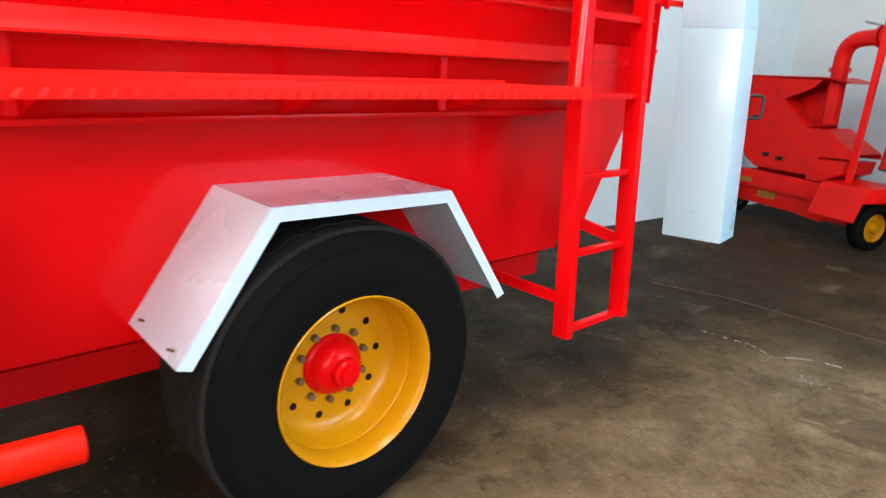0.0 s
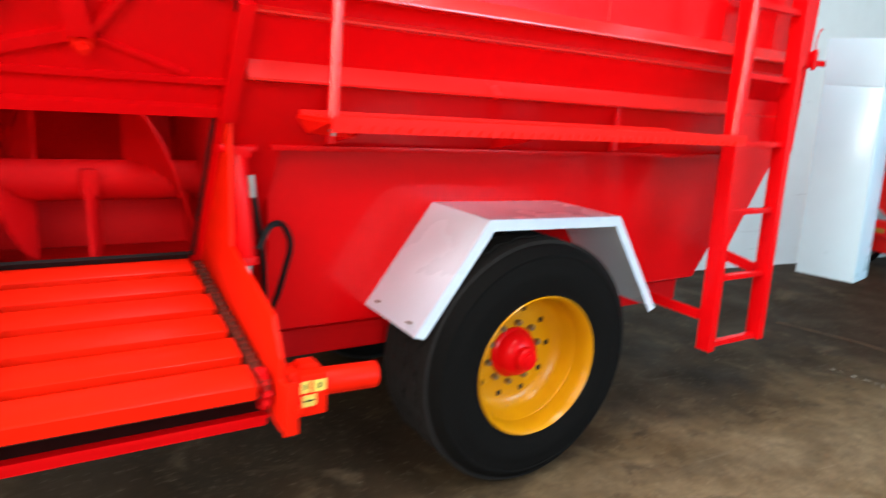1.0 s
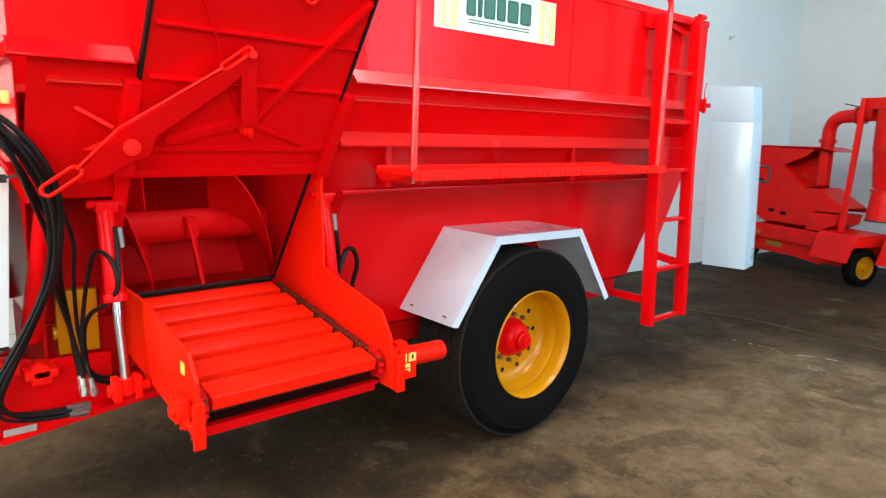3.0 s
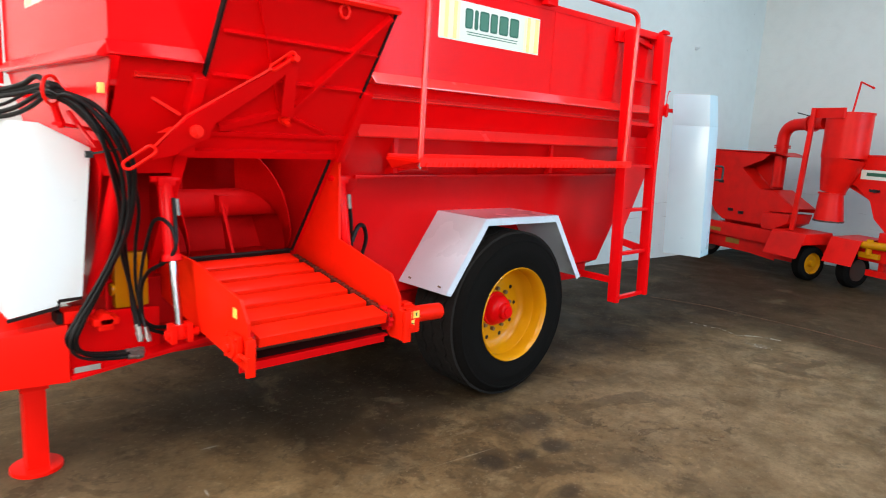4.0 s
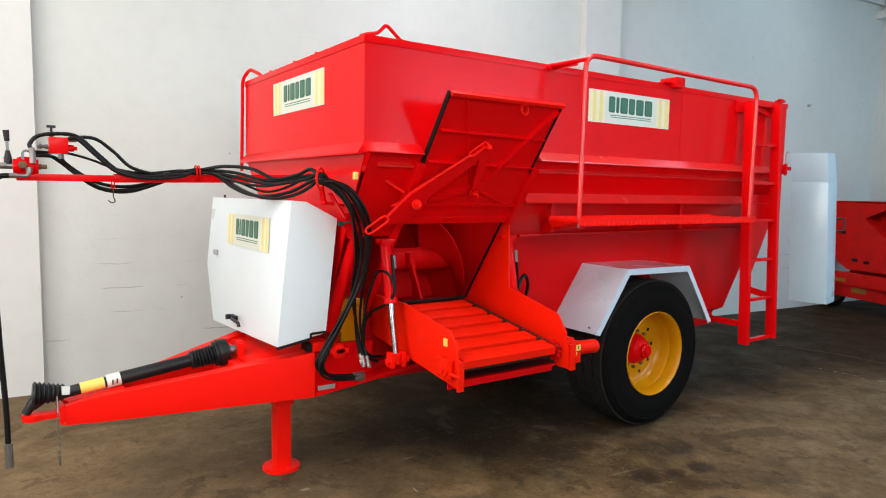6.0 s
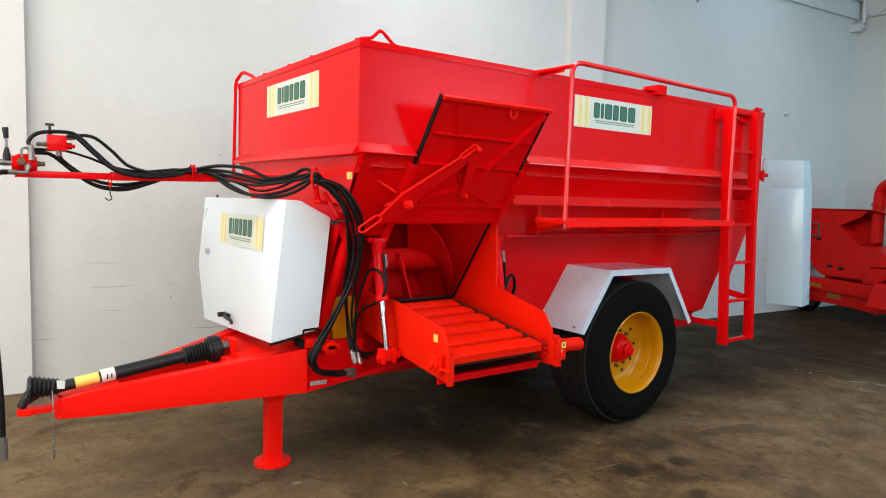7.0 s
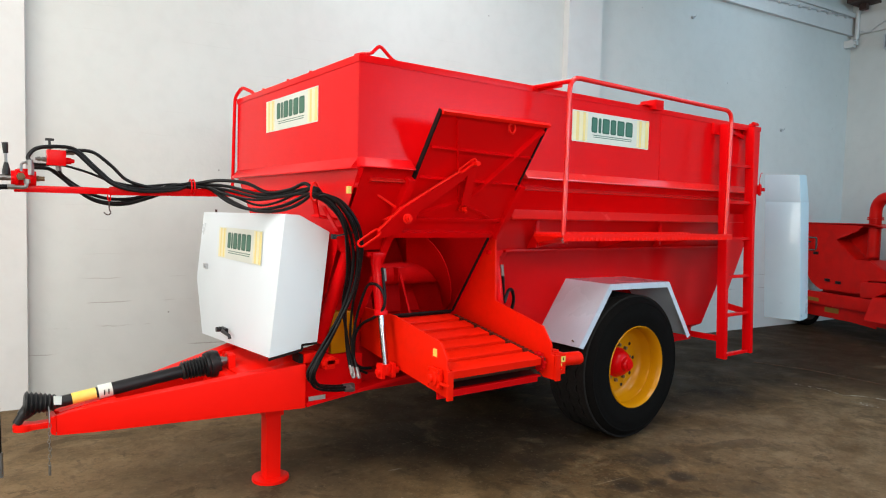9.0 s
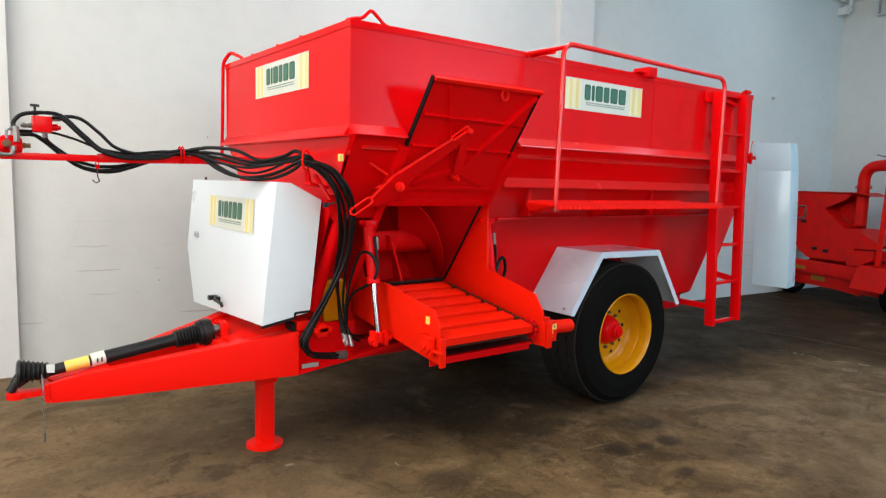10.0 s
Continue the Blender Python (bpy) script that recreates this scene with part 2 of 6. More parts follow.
def concrete_floor():
    m = bpy.data.materials.new("stained_concrete")
    m.use_nodes = True
    t = m.node_tree
    b = t.nodes["Principled BSDF"]
    co = t.nodes.new("ShaderNodeTexCoord")

    def noise_node(scale, detail, rough=0.55, distort=0.0):
        n = t.nodes.new("ShaderNodeTexNoise")
        n.inputs["Scale"].default_value, n.inputs["Detail"].default_value = scale, detail
        n.inputs["Roughness"].default_value, n.inputs["Distortion"].default_value = rough, distort
        t.links.new(co.outputs["Object"], n.inputs["Vector"])
        return n.outputs[0]

    def ranged(value, a, z, lo=0.0, hi=1.0):
        r = t.nodes.new("ShaderNodeMapRange")
        r.inputs[1].default_value, r.inputs[2].default_value, r.inputs[3].default_value, r.inputs[4].default_value = a, z, lo, hi
        t.links.new(value, r.inputs[0])
        return r.outputs[0]

    def blend(fac, a, c):
        x = t.nodes.new("ShaderNodeMix")
        x.data_type = "RGBA"
        t.links.new(fac, x.inputs[0])
        for slot, v in ((6, a), (7, c)):
            if isinstance(v, tuple):
                x.inputs[slot].default_value = (*v, 1)
            else:
                t.links.new(v, x.inputs[slot])
        return x.outputs[2]

    broad, mid, small, grit = noise_node(0.55, 4, 0.6, 0.6), noise_node(2.3, 6, 0.62, 0.4), noise_node(8.0, 6, 0.6), noise_node(60.0, 4)
    c = blend(ranged(mid, 0.36, 0.66), (0.190, 0.120, 0.055), (0.088, 0.052, 0.022))
    c = blend(ranged(broad, 0.44, 0.66, 0, 0.72), c, (0.042, 0.025, 0.011))
    c = blend(ranged(noise_node(1.7, 7, 0.62, 0.9), 0.53, 0.60, 0, 0.6), c, (0.052, 0.032, 0.014))
    c = blend(ranged(noise_node(5.5, 8, 0.7, 0.5), 0.54, 0.63, 0, 0.6), c, (0.042, 0.026, 0.012))
    c = blend(ranged(noise_node(3.1, 9, 0.72, 0.3), 0.55, 0.70, 0, 0.5), c, (0.26, 0.18, 0.092))
    c = blend(ranged(noise_node(11.0, 8, 0.72, 0.6), 0.57, 0.66, 0, 0.5), c, (0.036, 0.023, 0.011))
    c = blend(ranged(noise_node(1.35, 3, 0.5), 0.60, 0.70, 0, 0.75), c, (0.022, 0.015, 0.009))
    # Oil spots, chips and one painted patch of wagon shade (-8.2, -2.35), with uneven rims: x, y, radius, stretch along
    # x, tone
    wob = ranged(noise_node(4.0, 5, 0.65), 0.3, 0.7, -0.45, 0.45)
    for x, y, r, long, tone, depth in ((-8.05, -3.01, 0.16, 1.3, 0, 0.97), (-8.13, -3.26, 0.08, 1.2, 0, 0.95), (-8.35, -3.25, 0.07, 1.4, 0, 0.9), (-8.52, -3.21, 0.09, 1.2, 0, 0.85), (-6.19, -2.1, 0.22, 1.4, 0, 0.8), (-8.75, -2.75, 0.16, 1.2, 0, 0.6), (-8.2, -2.35, 0.5, 1.7, 0, 0.5),
            (-9.6, -3.05, 0.12, 1.5, 0, 0.6), (-7.1, -3.2, 0.07, 1.3, 0, 0.6), (-5.4, -2.92, 0.05, 1.3, 1, 0.28), (-10.8, -2.71, 0.10, 1.4, 0, 0.85), (-10.69, -2.47, 0.06, 1.6, 0, 0.7), (-8.42, -3.61, 0.06, 1.6, 0, 0.7), (-11.1, -2.2, 0.14, 1.8, 0, 0.5), (-9.82, -3.21, 0.014, 2.2, 1, 0.75), (-10.29, -2.52, 0.012, 2.0, 1, 0.75), (-9.77, -2.78, 0.03, 0.2, 1, 0.75), (-9.63, -2.39, 0.008, 5.0, 1, 0.75), (-9.9, -3.6, 0.012, 9.0, 1, 0.4)):
        place = t.nodes.new("ShaderNodeMapping")
        place.inputs["Location"].default_value, place.inputs["Scale"].default_value = (-x / (r * long), -y / r, 0), (1 / (r * long), 1 / r, 1)
        t.links.new(co.outputs["Object"], place.inputs["Vector"])
        size = t.nodes.new("ShaderNodeVectorMath")
        size.operation = "LENGTH"
        t.links.new(place.outputs[0], size.inputs[0])
        rim = t.nodes.new("ShaderNodeMath")
        t.links.new(size.outputs["Value"], rim.inputs[0])
        t.links.new(wob, rim.inputs[1])
        c = blend(ranged(rim.outputs[0], 0.45, 1.2, depth, 0.0), c, (0.36, 0.32, 0.26) if tone else (0.018, 0.013, 0.009))
    # Pale drag marks
    drag = t.nodes.new("ShaderNodeMapping")
    drag.inputs["Rotation"].default_value, drag.inputs["Scale"].default_value = (0, 0, 0.35), (0.9, 26.0, 1.0)
    t.links.new(co.outputs["Object"], drag.inputs["Vector"])
    lines = t.nodes.new("ShaderNodeTexNoise")
    lines.inputs["Scale"].default_value, lines.inputs["Detail"].default_value = 1.0, 2.0
    t.links.new(drag.outputs[0], lines.inputs["Vector"])
    c = blend(ranged(lines.outputs[0], 0.70, 0.76, 0, 0.4), c, (0.33, 0.28, 0.21))
    # Brown concrete along the row of machines, their shade painted in, and beyond the last slab, with ragged borders
    xyz = t.nodes.new("ShaderNodeSeparateXYZ")
    t.links.new(co.outputs["Object"], xyz.inputs[0])

    def ragged(axis, noise, amount):
        r = t.nodes.new("ShaderNodeMath")
        r.operation = "MULTIPLY_ADD"
        t.links.new(noise, r.inputs[0])
        r.inputs[1].default_value = amount
        t.links.new(xyz.outputs[axis], r.inputs[2])
        return r.outputs[0]

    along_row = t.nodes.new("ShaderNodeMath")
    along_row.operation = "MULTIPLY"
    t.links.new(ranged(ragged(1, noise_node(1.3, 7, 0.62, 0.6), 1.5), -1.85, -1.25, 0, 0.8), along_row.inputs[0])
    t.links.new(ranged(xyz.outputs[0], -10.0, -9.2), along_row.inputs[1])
    front_slab = t.nodes.new("ShaderNodeMath")
    front_slab.operation = "MULTIPLY"
    t.links.new(ranged(ragged(1, noise_node(1.0, 8, 0.66, 0.5), 1.3), -2.15, -1.85, 0.50, 0.0), front_slab.inputs[0])
    t.links.new(ranged(xyz.outputs[0], -8.4, -7.2), front_slab.inputs[1])
    c = blend(front_slab.outputs[0], c, blend(ranged(noise_node(4.2, 9, 0.7, 0.3), 0.40, 0.62), (0.250, 0.176, 0.100), (0.120, 0.078, 0.038)))
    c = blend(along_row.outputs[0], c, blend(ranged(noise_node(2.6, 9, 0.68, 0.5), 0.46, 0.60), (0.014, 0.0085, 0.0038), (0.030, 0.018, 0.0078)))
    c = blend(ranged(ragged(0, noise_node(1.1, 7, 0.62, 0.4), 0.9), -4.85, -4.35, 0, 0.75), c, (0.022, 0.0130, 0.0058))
    c = blend(ranged(ragged(0, noise_node(1.4, 8, 0.66, 0.4), 0.9), -9.75, -9.15, 0.38, 0.0), c, (0.205, 0.145, 0.080))
    # Shade below the gearbox and the axle, painted as a dark ragged patch
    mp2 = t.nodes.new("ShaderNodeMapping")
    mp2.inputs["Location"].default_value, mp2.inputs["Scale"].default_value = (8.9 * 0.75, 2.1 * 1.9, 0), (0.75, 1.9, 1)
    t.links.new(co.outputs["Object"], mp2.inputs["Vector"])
    wagon_shade = t.nodes.new("ShaderNodeVectorMath")
    wagon_shade.operation = "LENGTH"
    t.links.new(mp2.outputs[0], wagon_shade.inputs[0])
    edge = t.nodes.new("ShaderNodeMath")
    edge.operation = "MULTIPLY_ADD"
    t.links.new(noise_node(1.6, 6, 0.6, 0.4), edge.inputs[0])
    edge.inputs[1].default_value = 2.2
    t.links.new(wagon_shade.outputs["Value"], edge.inputs[2])
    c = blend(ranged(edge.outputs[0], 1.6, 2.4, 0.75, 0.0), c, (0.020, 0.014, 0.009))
    # Worn-through patches and dark tyre scuffs with crisp borders
    c = blend(ranged(noise_node(1.9, 10, 0.70, 0.8), 0.575, 0.600, 0, 0.45), c, (0.032, 0.020, 0.010))
    c = blend(ranged(noise_node(2.9, 10, 0.72, 0.6), 0.56, 0.66, 0, 0.22), c, (0.25, 0.18, 0.10))
    c = blend(ranged(noise_node(17.0, 7, 0.7), 0.50, 0.68, 0, 0.40), c, (0.040, 0.027, 0.014))
    c = blend(ranged(noise_node(38.0, 6, 0.7), 0.58, 0.72, 0, 0.35), c, (0.30, 0.235, 0.15))
    c = blend(ranged(grit, 0.5, 0.8, 0, 0.35), c, (0.045, 0.032, 0.020))
    t.links.new(c, b.inputs["Base Color"])
    t.links.new(ranged(mid, 0.3, 0.75, 0.52, 0.80), b.inputs["Roughness"])
    b.inputs["Specular IOR Level"].default_value = 0.10
    bp = t.nodes.new("ShaderNodeBump")
    bp.inputs["Strength"].default_value, bp.inputs["Distance"].default_value = 0.25, 0.006
    t.links.new(small, bp.inputs["Height"])
    t.links.new(bp.outputs[0], b.inputs["Normal"])
    return m


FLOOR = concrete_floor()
SHEET = material("grey_roof_sheet", (0.34, 0.35, 0.35), 0.6, second=(0.27, 0.28, 0.28), scale=1.5)

# Mesh helpers --------------------------------------------------------------------


def add_box(bm, x0, x1, y0, y1, z0, z1):
    v = [bm.verts.new((x, y, z)) for x in (x0, x1) for y in (y0, y1) for z in (z0, z1)]
    for f in ((0, 1, 3, 2), (4, 6, 7, 5), (0, 4, 5, 1), (2, 3, 7, 6), (0, 2, 6, 4), (1, 5, 7, 3)):
        bm.faces.new([v[i] for i in f])


def add_loft(bm, ring_a, ring_b):
    """A closed solid between two polygons with the same number of corners."""
    a, b = [bm.verts.new(p) for p in ring_a], [bm.verts.new(p) for p in ring_b]
    n = len(a)
    bm.faces.new(a[::-1])
    bm.faces.new(b)
    for i in range(n):
        bm.faces.new((a[i], a[(i + 1) % n], b[(i + 1) % n], b[i]))


def add_prism(bm, poly, axis, lo, hi):
    """poly in (x, z) for axis y, (y, z) for axis x, (x, y) for axis z."""
    put = {"x": lambda p, v: (v, p[0], p[1]), "y": lambda p, v: (p[0], v, p[1]), "z": lambda p, v: (p[0], p[1], v)}[axis]
    add_loft(bm, [put(p, lo) for p in poly], [put(p, hi) for p in poly])


def add_plate(bm, pts, thick):
    """A flat sheet with the given outline, thickened to both sides."""
    p = [Vector(q) for q in pts]
    n = sum((p[i].cross(p[(i + 1) % len(p)]) for i in range(len(p))), Vector()).normalized() * thick / 2
    add_loft(bm, [q - n for q in p], [q + n for q in p])


def axes_of(d):
    d = d.normalized()
    side = d.cross(Vector((0, 0, 1)))
    side = side.normalized() if side.length > 1e-3 else Vector((1, 0, 0))
    return side, side.cross(d)


def add_bar(bm, a, b, w, h):
    a, b = Vector(a), Vector(b)
    s, u = axes_of(b - a)
    ring = [(-w / 2, -h / 2), (w / 2, -h / 2), (w / 2, h / 2), (-w / 2, h / 2)]
    add_loft(bm, [a + s * p + u * q for p, q in ring], [b + s * p + u * q for p, q in ring])


def add_cyl(bm, a, b, r, seg=16, r2=None):
    a, b = Vector(a), Vector(b)
    s, u = axes_of(b - a)
    ang = [2 * math.pi * i / seg for i in range(seg)]
    q = r if r2 is None else r2
    add_loft(bm, [a + (s * math.cos(t) + u * math.sin(t)) * r for t in ang], [b + (s * math.cos(t) + u * math.sin(t)) * q for t in ang])


def add_tube(bm, pts, r, seg=10):
    pts = [Vector(p) for p in pts]
    rings, side = [], None
    for i, p in enumerate(pts):
        d = (pts[min(i + 1, len(pts) - 1)] - pts[max(i - 1, 0)]).normalized()
        if side is None:
            side = axes_of(d)[0]
        side = (side - d * side.dot(d)).normalized()
        up = side.cross(d)
        rings.append([bm.verts.new(p + (side * math.cos(2 * math.pi * k / seg) + up * math.sin(2 * math.pi * k / seg)) * r) for k in range(seg)])
    for a, b in zip(rings, rings[1:]):
        for k in range(seg):
            bm.faces.new((a[k], a[(k + 1) % seg], b[(k + 1) % seg], b[k]))
    bm.faces.new(rings[0][::-1])
    bm.faces.new(rings[-1])


def smooth_line(pts, n=8):
    p = [Vector(q) for q in pts]
    p = [2 * p[0] - p[1]] + p + [2 * p[-1] - p[-2]]
    out = []
    for i in range(1, len(p) - 2):
        for k in range(n):
            t = k / n
            out.append(0.5 * (2 * p[i] + (p[i + 1] - p[i - 1]) * t + (2 * p[i - 1] - 5 * p[i] + 4 * p[i + 1] - p[i + 2]) * t * t + (3 * p[i] - p[i - 1] - 3 * p[i + 1] + p[i + 2]) * t**3))
    return out + [p[-2]]


def rounded(pts, r, n=6):
    """A polyline whose inner corners are rounded with the radius r."""
    p = [Vector(q) for q in pts]
    out = [p[0]]
    for a, b, c in zip(p, p[1:], p[2:]):
        u, v = (a - b).normalized(), (c - b).normalized()
        for k in range(n + 1):
            t = k / n
            out.append((1 - t) ** 2 * (b + u * r) + 2 * t * (1 - t) * b + t * t * (b + v * r))
    return out + [p[-1]]


def add_lathe(bm, profile, centre, seg=48, caps=True):
    """Turns (radius, y) rows round the line through centre along y."""
    c = Vector(centre)
    rings = []
    for r, y in profile:
        rings.append([bm.verts.new(c + Vector((r * math.cos(2 * math.pi * k / seg), y, r * math.sin(2 * math.pi * k / seg)))) for k in range(seg)])
    for a, b in zip(rings, rings[1:]):
        for k in range(seg):
            bm.faces.new((a[k], a[(k + 1) % seg], b[(k + 1) % seg], b[k]))
    for ring in (rings[0], rings[-1]) if caps else ():
        if (ring[0].co - ring[1].co).length > 1e-6:
            bm.faces.new(ring)


def part(name, bm, mat, parent=None, label="", bevel=0.0, smooth=True):
    """Links a bmesh as one mesh object under a thing or under a part."""
    bmesh.ops.recalc_face_normals(bm, faces=bm.faces)
    if bevel:
        edges = [e for e in bm.edges if len(e.link_faces) == 2 and e.calc_face_angle(0) > 0.6]
        bmesh.ops.bevel(bm, geom=edges, offset=bevel, segments=2, profile=0.7, affect="EDGES", clamp_overlap=True)
    mesh = bpy.data.meshes.new(name)
    bm.to_mesh(mesh)
    bm.free()
    mesh.materials.append(mat)
    if smooth:
        mesh.polygons.foreach_set("use_smooth", [True] * len(mesh.polygons))
        mesh.set_sharp_from_angle(angle=radians(32))
    ob = new(name, mesh)
    ob.parent = parent
    return tagged(ob, label)


def made(fn, *args):
    bm = bmesh.new()
    fn(bm, *args)
    return bm


def joined(*calls):
    """One bmesh from several (function, arguments...) rows."""
    bm = bmesh.new()
    for fn, *args in calls:
        fn(bm, *args)
    return bm


def thing(name, at, label, category, group="", kind=""):
    ob = new(name)
    ob.location = at
    ob.empty_display_size = 0.2
    return tagged(ob, label, category, group, kind)


def setting(name, bm, mat, label="", place=HALL):
    ob = part(name, bm, mat, None, label)
    ob.matrix_world = place
    return tagged(ob, label, "", "", "structure")


# The hall -------------------------------------------------------------------------
L, D, H = 18.0, 10.0, 5.2
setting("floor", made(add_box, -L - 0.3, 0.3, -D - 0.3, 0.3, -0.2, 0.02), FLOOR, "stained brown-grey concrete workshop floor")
setting("floor_line", made(add_prism, [(-4.795, -1.44), (-4.777, -1.44), (-4.56, -1.95), (-4.46, -2.9), (-4.44, -5.5), (-4.458, -5.5), (-4.478, -2.9), (-4.578, -1.95)], "z", 0.018, 0.023), LANE, "worn orange line on the floor")
# The broken edge of the pale screed, chipped white along its lip
CHIPPED = material("chipped_concrete", (0.40, 0.37, 0.31), 0.8, second=(0.10, 0.07, 0.04), scale=9.0, amount=0.9, bump=0.3, bump_scale=60.0, spec=0.2)
bm = bmesh.new()
random.seed(11)
lip = smooth_line([(-5.33, -2.12, 0), (-5.285, -2.24, 0), (-5.250, -2.405, 0), (-5.225, -2.47, 0), (-5.245, -2.56, 0), (-5.275, -2.66, 0), (-5.20, -2.71, 0), (-5.12, -2.80, 0), (-5.07, -2.93, 0)], 7)
for k, (a, b) in enumerate(zip(lip, lip[1:])):
    if random.random() < (0.25 if k < 20 else 0.78):
        n = (b - a).cross(Vector((0, 0, 1))).normalized()
        w0, w1 = random.uniform(0.002, 0.009), random.uniform(0.002, 0.011)
        add_prism(bm, [(a + n * w0)[:2], (b + n * w1)[:2], (b - n * w0 * 0.6)[:2], (a - n * w1 * 0.6)[:2]], "z", 0.018, 0.0225)
for k in range(16):
    x, y, r = random.gauss(-5.39, 0.035), random.gauss(-2.91, 0.05), random.uniform(0.003, 0.010)
    add_prism(bm, [(x + r * random.uniform(0.6, 1.3) * math.cos(q), y + r * math.sin(q)) for q in (0.3, 1.6, 2.9, 4.1, 5.4)], "z", 0.018, 0.0225)
setting("floor_crack", bm, CHIPPED, "pale chipped edge in the concrete floor")
setting("wall_north", made(add_box, -L - 0.25, 0.0, 0.0, 0.25, 0.0, H), WALL, "off-white painted block wall")
setting("wall_east", made(add_box, -0.6, -0.35, -D, 0.0, 0.0, H), WALL, "pale painted block end wall")
setting("wall_west", joined((add_box, -L - 0.25, -L, -2.3, 0.0, 0, H), (add_box, -L - 0.25, -L, -D, -6.9, 0, H), (add_box, -L - 0.25, -L, -6.9, -2.3, 4.55, H)), WALL, "off-white wall with an open gateway")
setting("wall_south", joined((add_box, -L - 0.25, -15.0, -D - 0.25, -D, 0, H), (add_box, -9.0, -5.1, -D - 0.25, -D, 0, H), (add_box, -0.9, 0.0, -D - 0.25, -D, 0, H),
        (add_box, -15.0, -9.0, -D - 0.25, -D, 4.55, H), (add_box, -5.1, -0.9, -D - 0.25, -D, 4.55, H)), WALL, "off-white wall with two open gateways")
bm = bmesh.new()
xs = [-L - 0.3, -13.8, -12.6, -8.8, -7.6, -3.8, -2.6, 0.3]
for a, b in zip(xs[::2], xs[1::2]):
    add_box(bm, a, b, -D - 0.3, 0.3, H, H + 0.08)
for a, b in zip(xs[1:-1:2], xs[2::2]):
    add_box(bm, a, b, -D - 0.3, -7.2, H, H + 0.08)
    add_box(bm, a, b, -0.6, 0.3, H, H + 0.08)
setting("ceiling", bm, SHEET, "grey sheet roof with three rooflights")
for s in (-6.43, -12.10, -17.4):
    setting("pilaster", made(add_box, s, s + 0.5, -0.085, 0.0, 0.0, 4.485), PILASTER, "off-white painted concrete pilaster")
setting("ring_beam", joined((add_box, -L, -0.6, -0.06, 0.0, 4.49, 4.76), (add_box, -L, -0.6, -0.10, 0.0, 4.76, 4.82)), PILASTER, "painted concrete ring beam along the wall")
setting("ring_beam_east", made(add_box, -0.66, -0.60, -D, -0.101, 4.50, 4.80), PILASTER, "painted concrete ring beam along the end wall")

# The feed mixer wagon ---------------------------------------------------------------
wagon = thing("feed_mixer_wagon", (0, 0, 0), "glossy red feed mixer wagon with white covers and yellow rims", "farm machine")
NEAR, FAR, MID = -1.005, 0.775, -0.115
FRONT, REAR, TOP, LEDGE = -2.245, 1.49, 2.335, 1.80


def slope(x, z, off=0.0):
    """A point on the inclined lower side of the bin, off metres outside it."""
    return Vector((x, -1.0 + (1.80 - z) * 0.70 - 0.8192 * off, z - 0.5735 * off))


def mirror(p):
    return Vector((p[0], 2 * MID - p[1], p[2]))


def add_slope_bar(bm, x0, z0, x1, z1, w, h, off=0.0):
    """A bar lying on the inclined side; w across it, h standing off it."""
    a, b = slope(x0, z0, off + h / 2), slope(x1, z1, off + h / 2)
    d = (b - a).normalized()
    n = Vector((0, -0.8192, -0.5735))
    s = d.cross(n).normalized()
    ring = [(-w / 2, -h / 2), (w / 2, -h / 2), (w / 2, h / 2), (-w / 2, h / 2)]
    add_loft(bm, [a + s * p + n * q for p, q in ring], [b + s * p + n * q for p, q in ring])


# Bin: upper sides
part("side_panel", made(add_box, FRONT, REAR, NEAR, NEAR + 0.005, LEDGE, TOP), RED, wagon, bevel=0.0)
part("side_panel", made(add_box, FRONT, REAR, FAR - 0.005, FAR, LEDGE, TOP), RED, wagon)
part("front_panel", made(add_box, FRONT, FRONT + 0.005, NEAR + 0.006, FAR - 0.006, LEDGE - 0.02, TOP), RED, wagon)
part("rear_panel", made(add_plate, [(REAR, NEAR + 0.006, 1.4), (REAR, FAR - 0.006, 1.4), (REAR, FAR - 0.006, TOP), (REAR, NEAR + 0.006, TOP)], 0.005), RED, wagon)
bm = bmesh.new()
for y0, y1 in ((NEAR - 0.005, NEAR + 0.035), (FAR - 0.035, FAR + 0.005)):
    add_box(bm, FRONT - 0.005, REAR + 0.005, y0, y1, TOP - 0.026, TOP + 0.010)
for x0, x1 in ((FRONT - 0.0048, FRONT + 0.035), (REAR - 0.035, REAR + 0.0048)):
    add_box(bm, x0, x1, NEAR + 0.0355, FAR - 0.0355, TOP - 0.026, TOP + 0.010)
part("top_rim", bm, RED, wagon, bevel=0.002)
part("weld_seam", made(add_tube, [(0.16, NEAR - 0.001, TOP - 0.02), (0.16, NEAR - 0.001, LEDGE + 0.05)], 0.004, 6), RED, wagon)
# Ledge under the vertical side
for x0, x1 in ((FRONT - 0.01, -1.93), (-1.145, 1.30)):
    part("side_ledge", made(add_prism, [(NEAR - 0.048, 1.794), (NEAR - 0.048, 1.801), (NEAR - 0.0005, 1.847), (NEAR - 0.0005, 1.794)], "x", x0, x1), RED if x0 < -2 else TRIM, wagon, bevel=0.003)
part("front_ledge", made(add_prism, [(FRONT - 0.040, 1.786), (FRONT - 0.040, 1.795), (FRONT - 0.0005, 1.846), (FRONT - 0.0005, 1.786)], "y", NEAR - 0.01, FAR), RED, wagon, bevel=0.003)
# Inclined lower sides with the discharge opening in the near one
OX0, OX1, OZ0, OZ1 = -1.88, -1.185, 0.905, 1.445


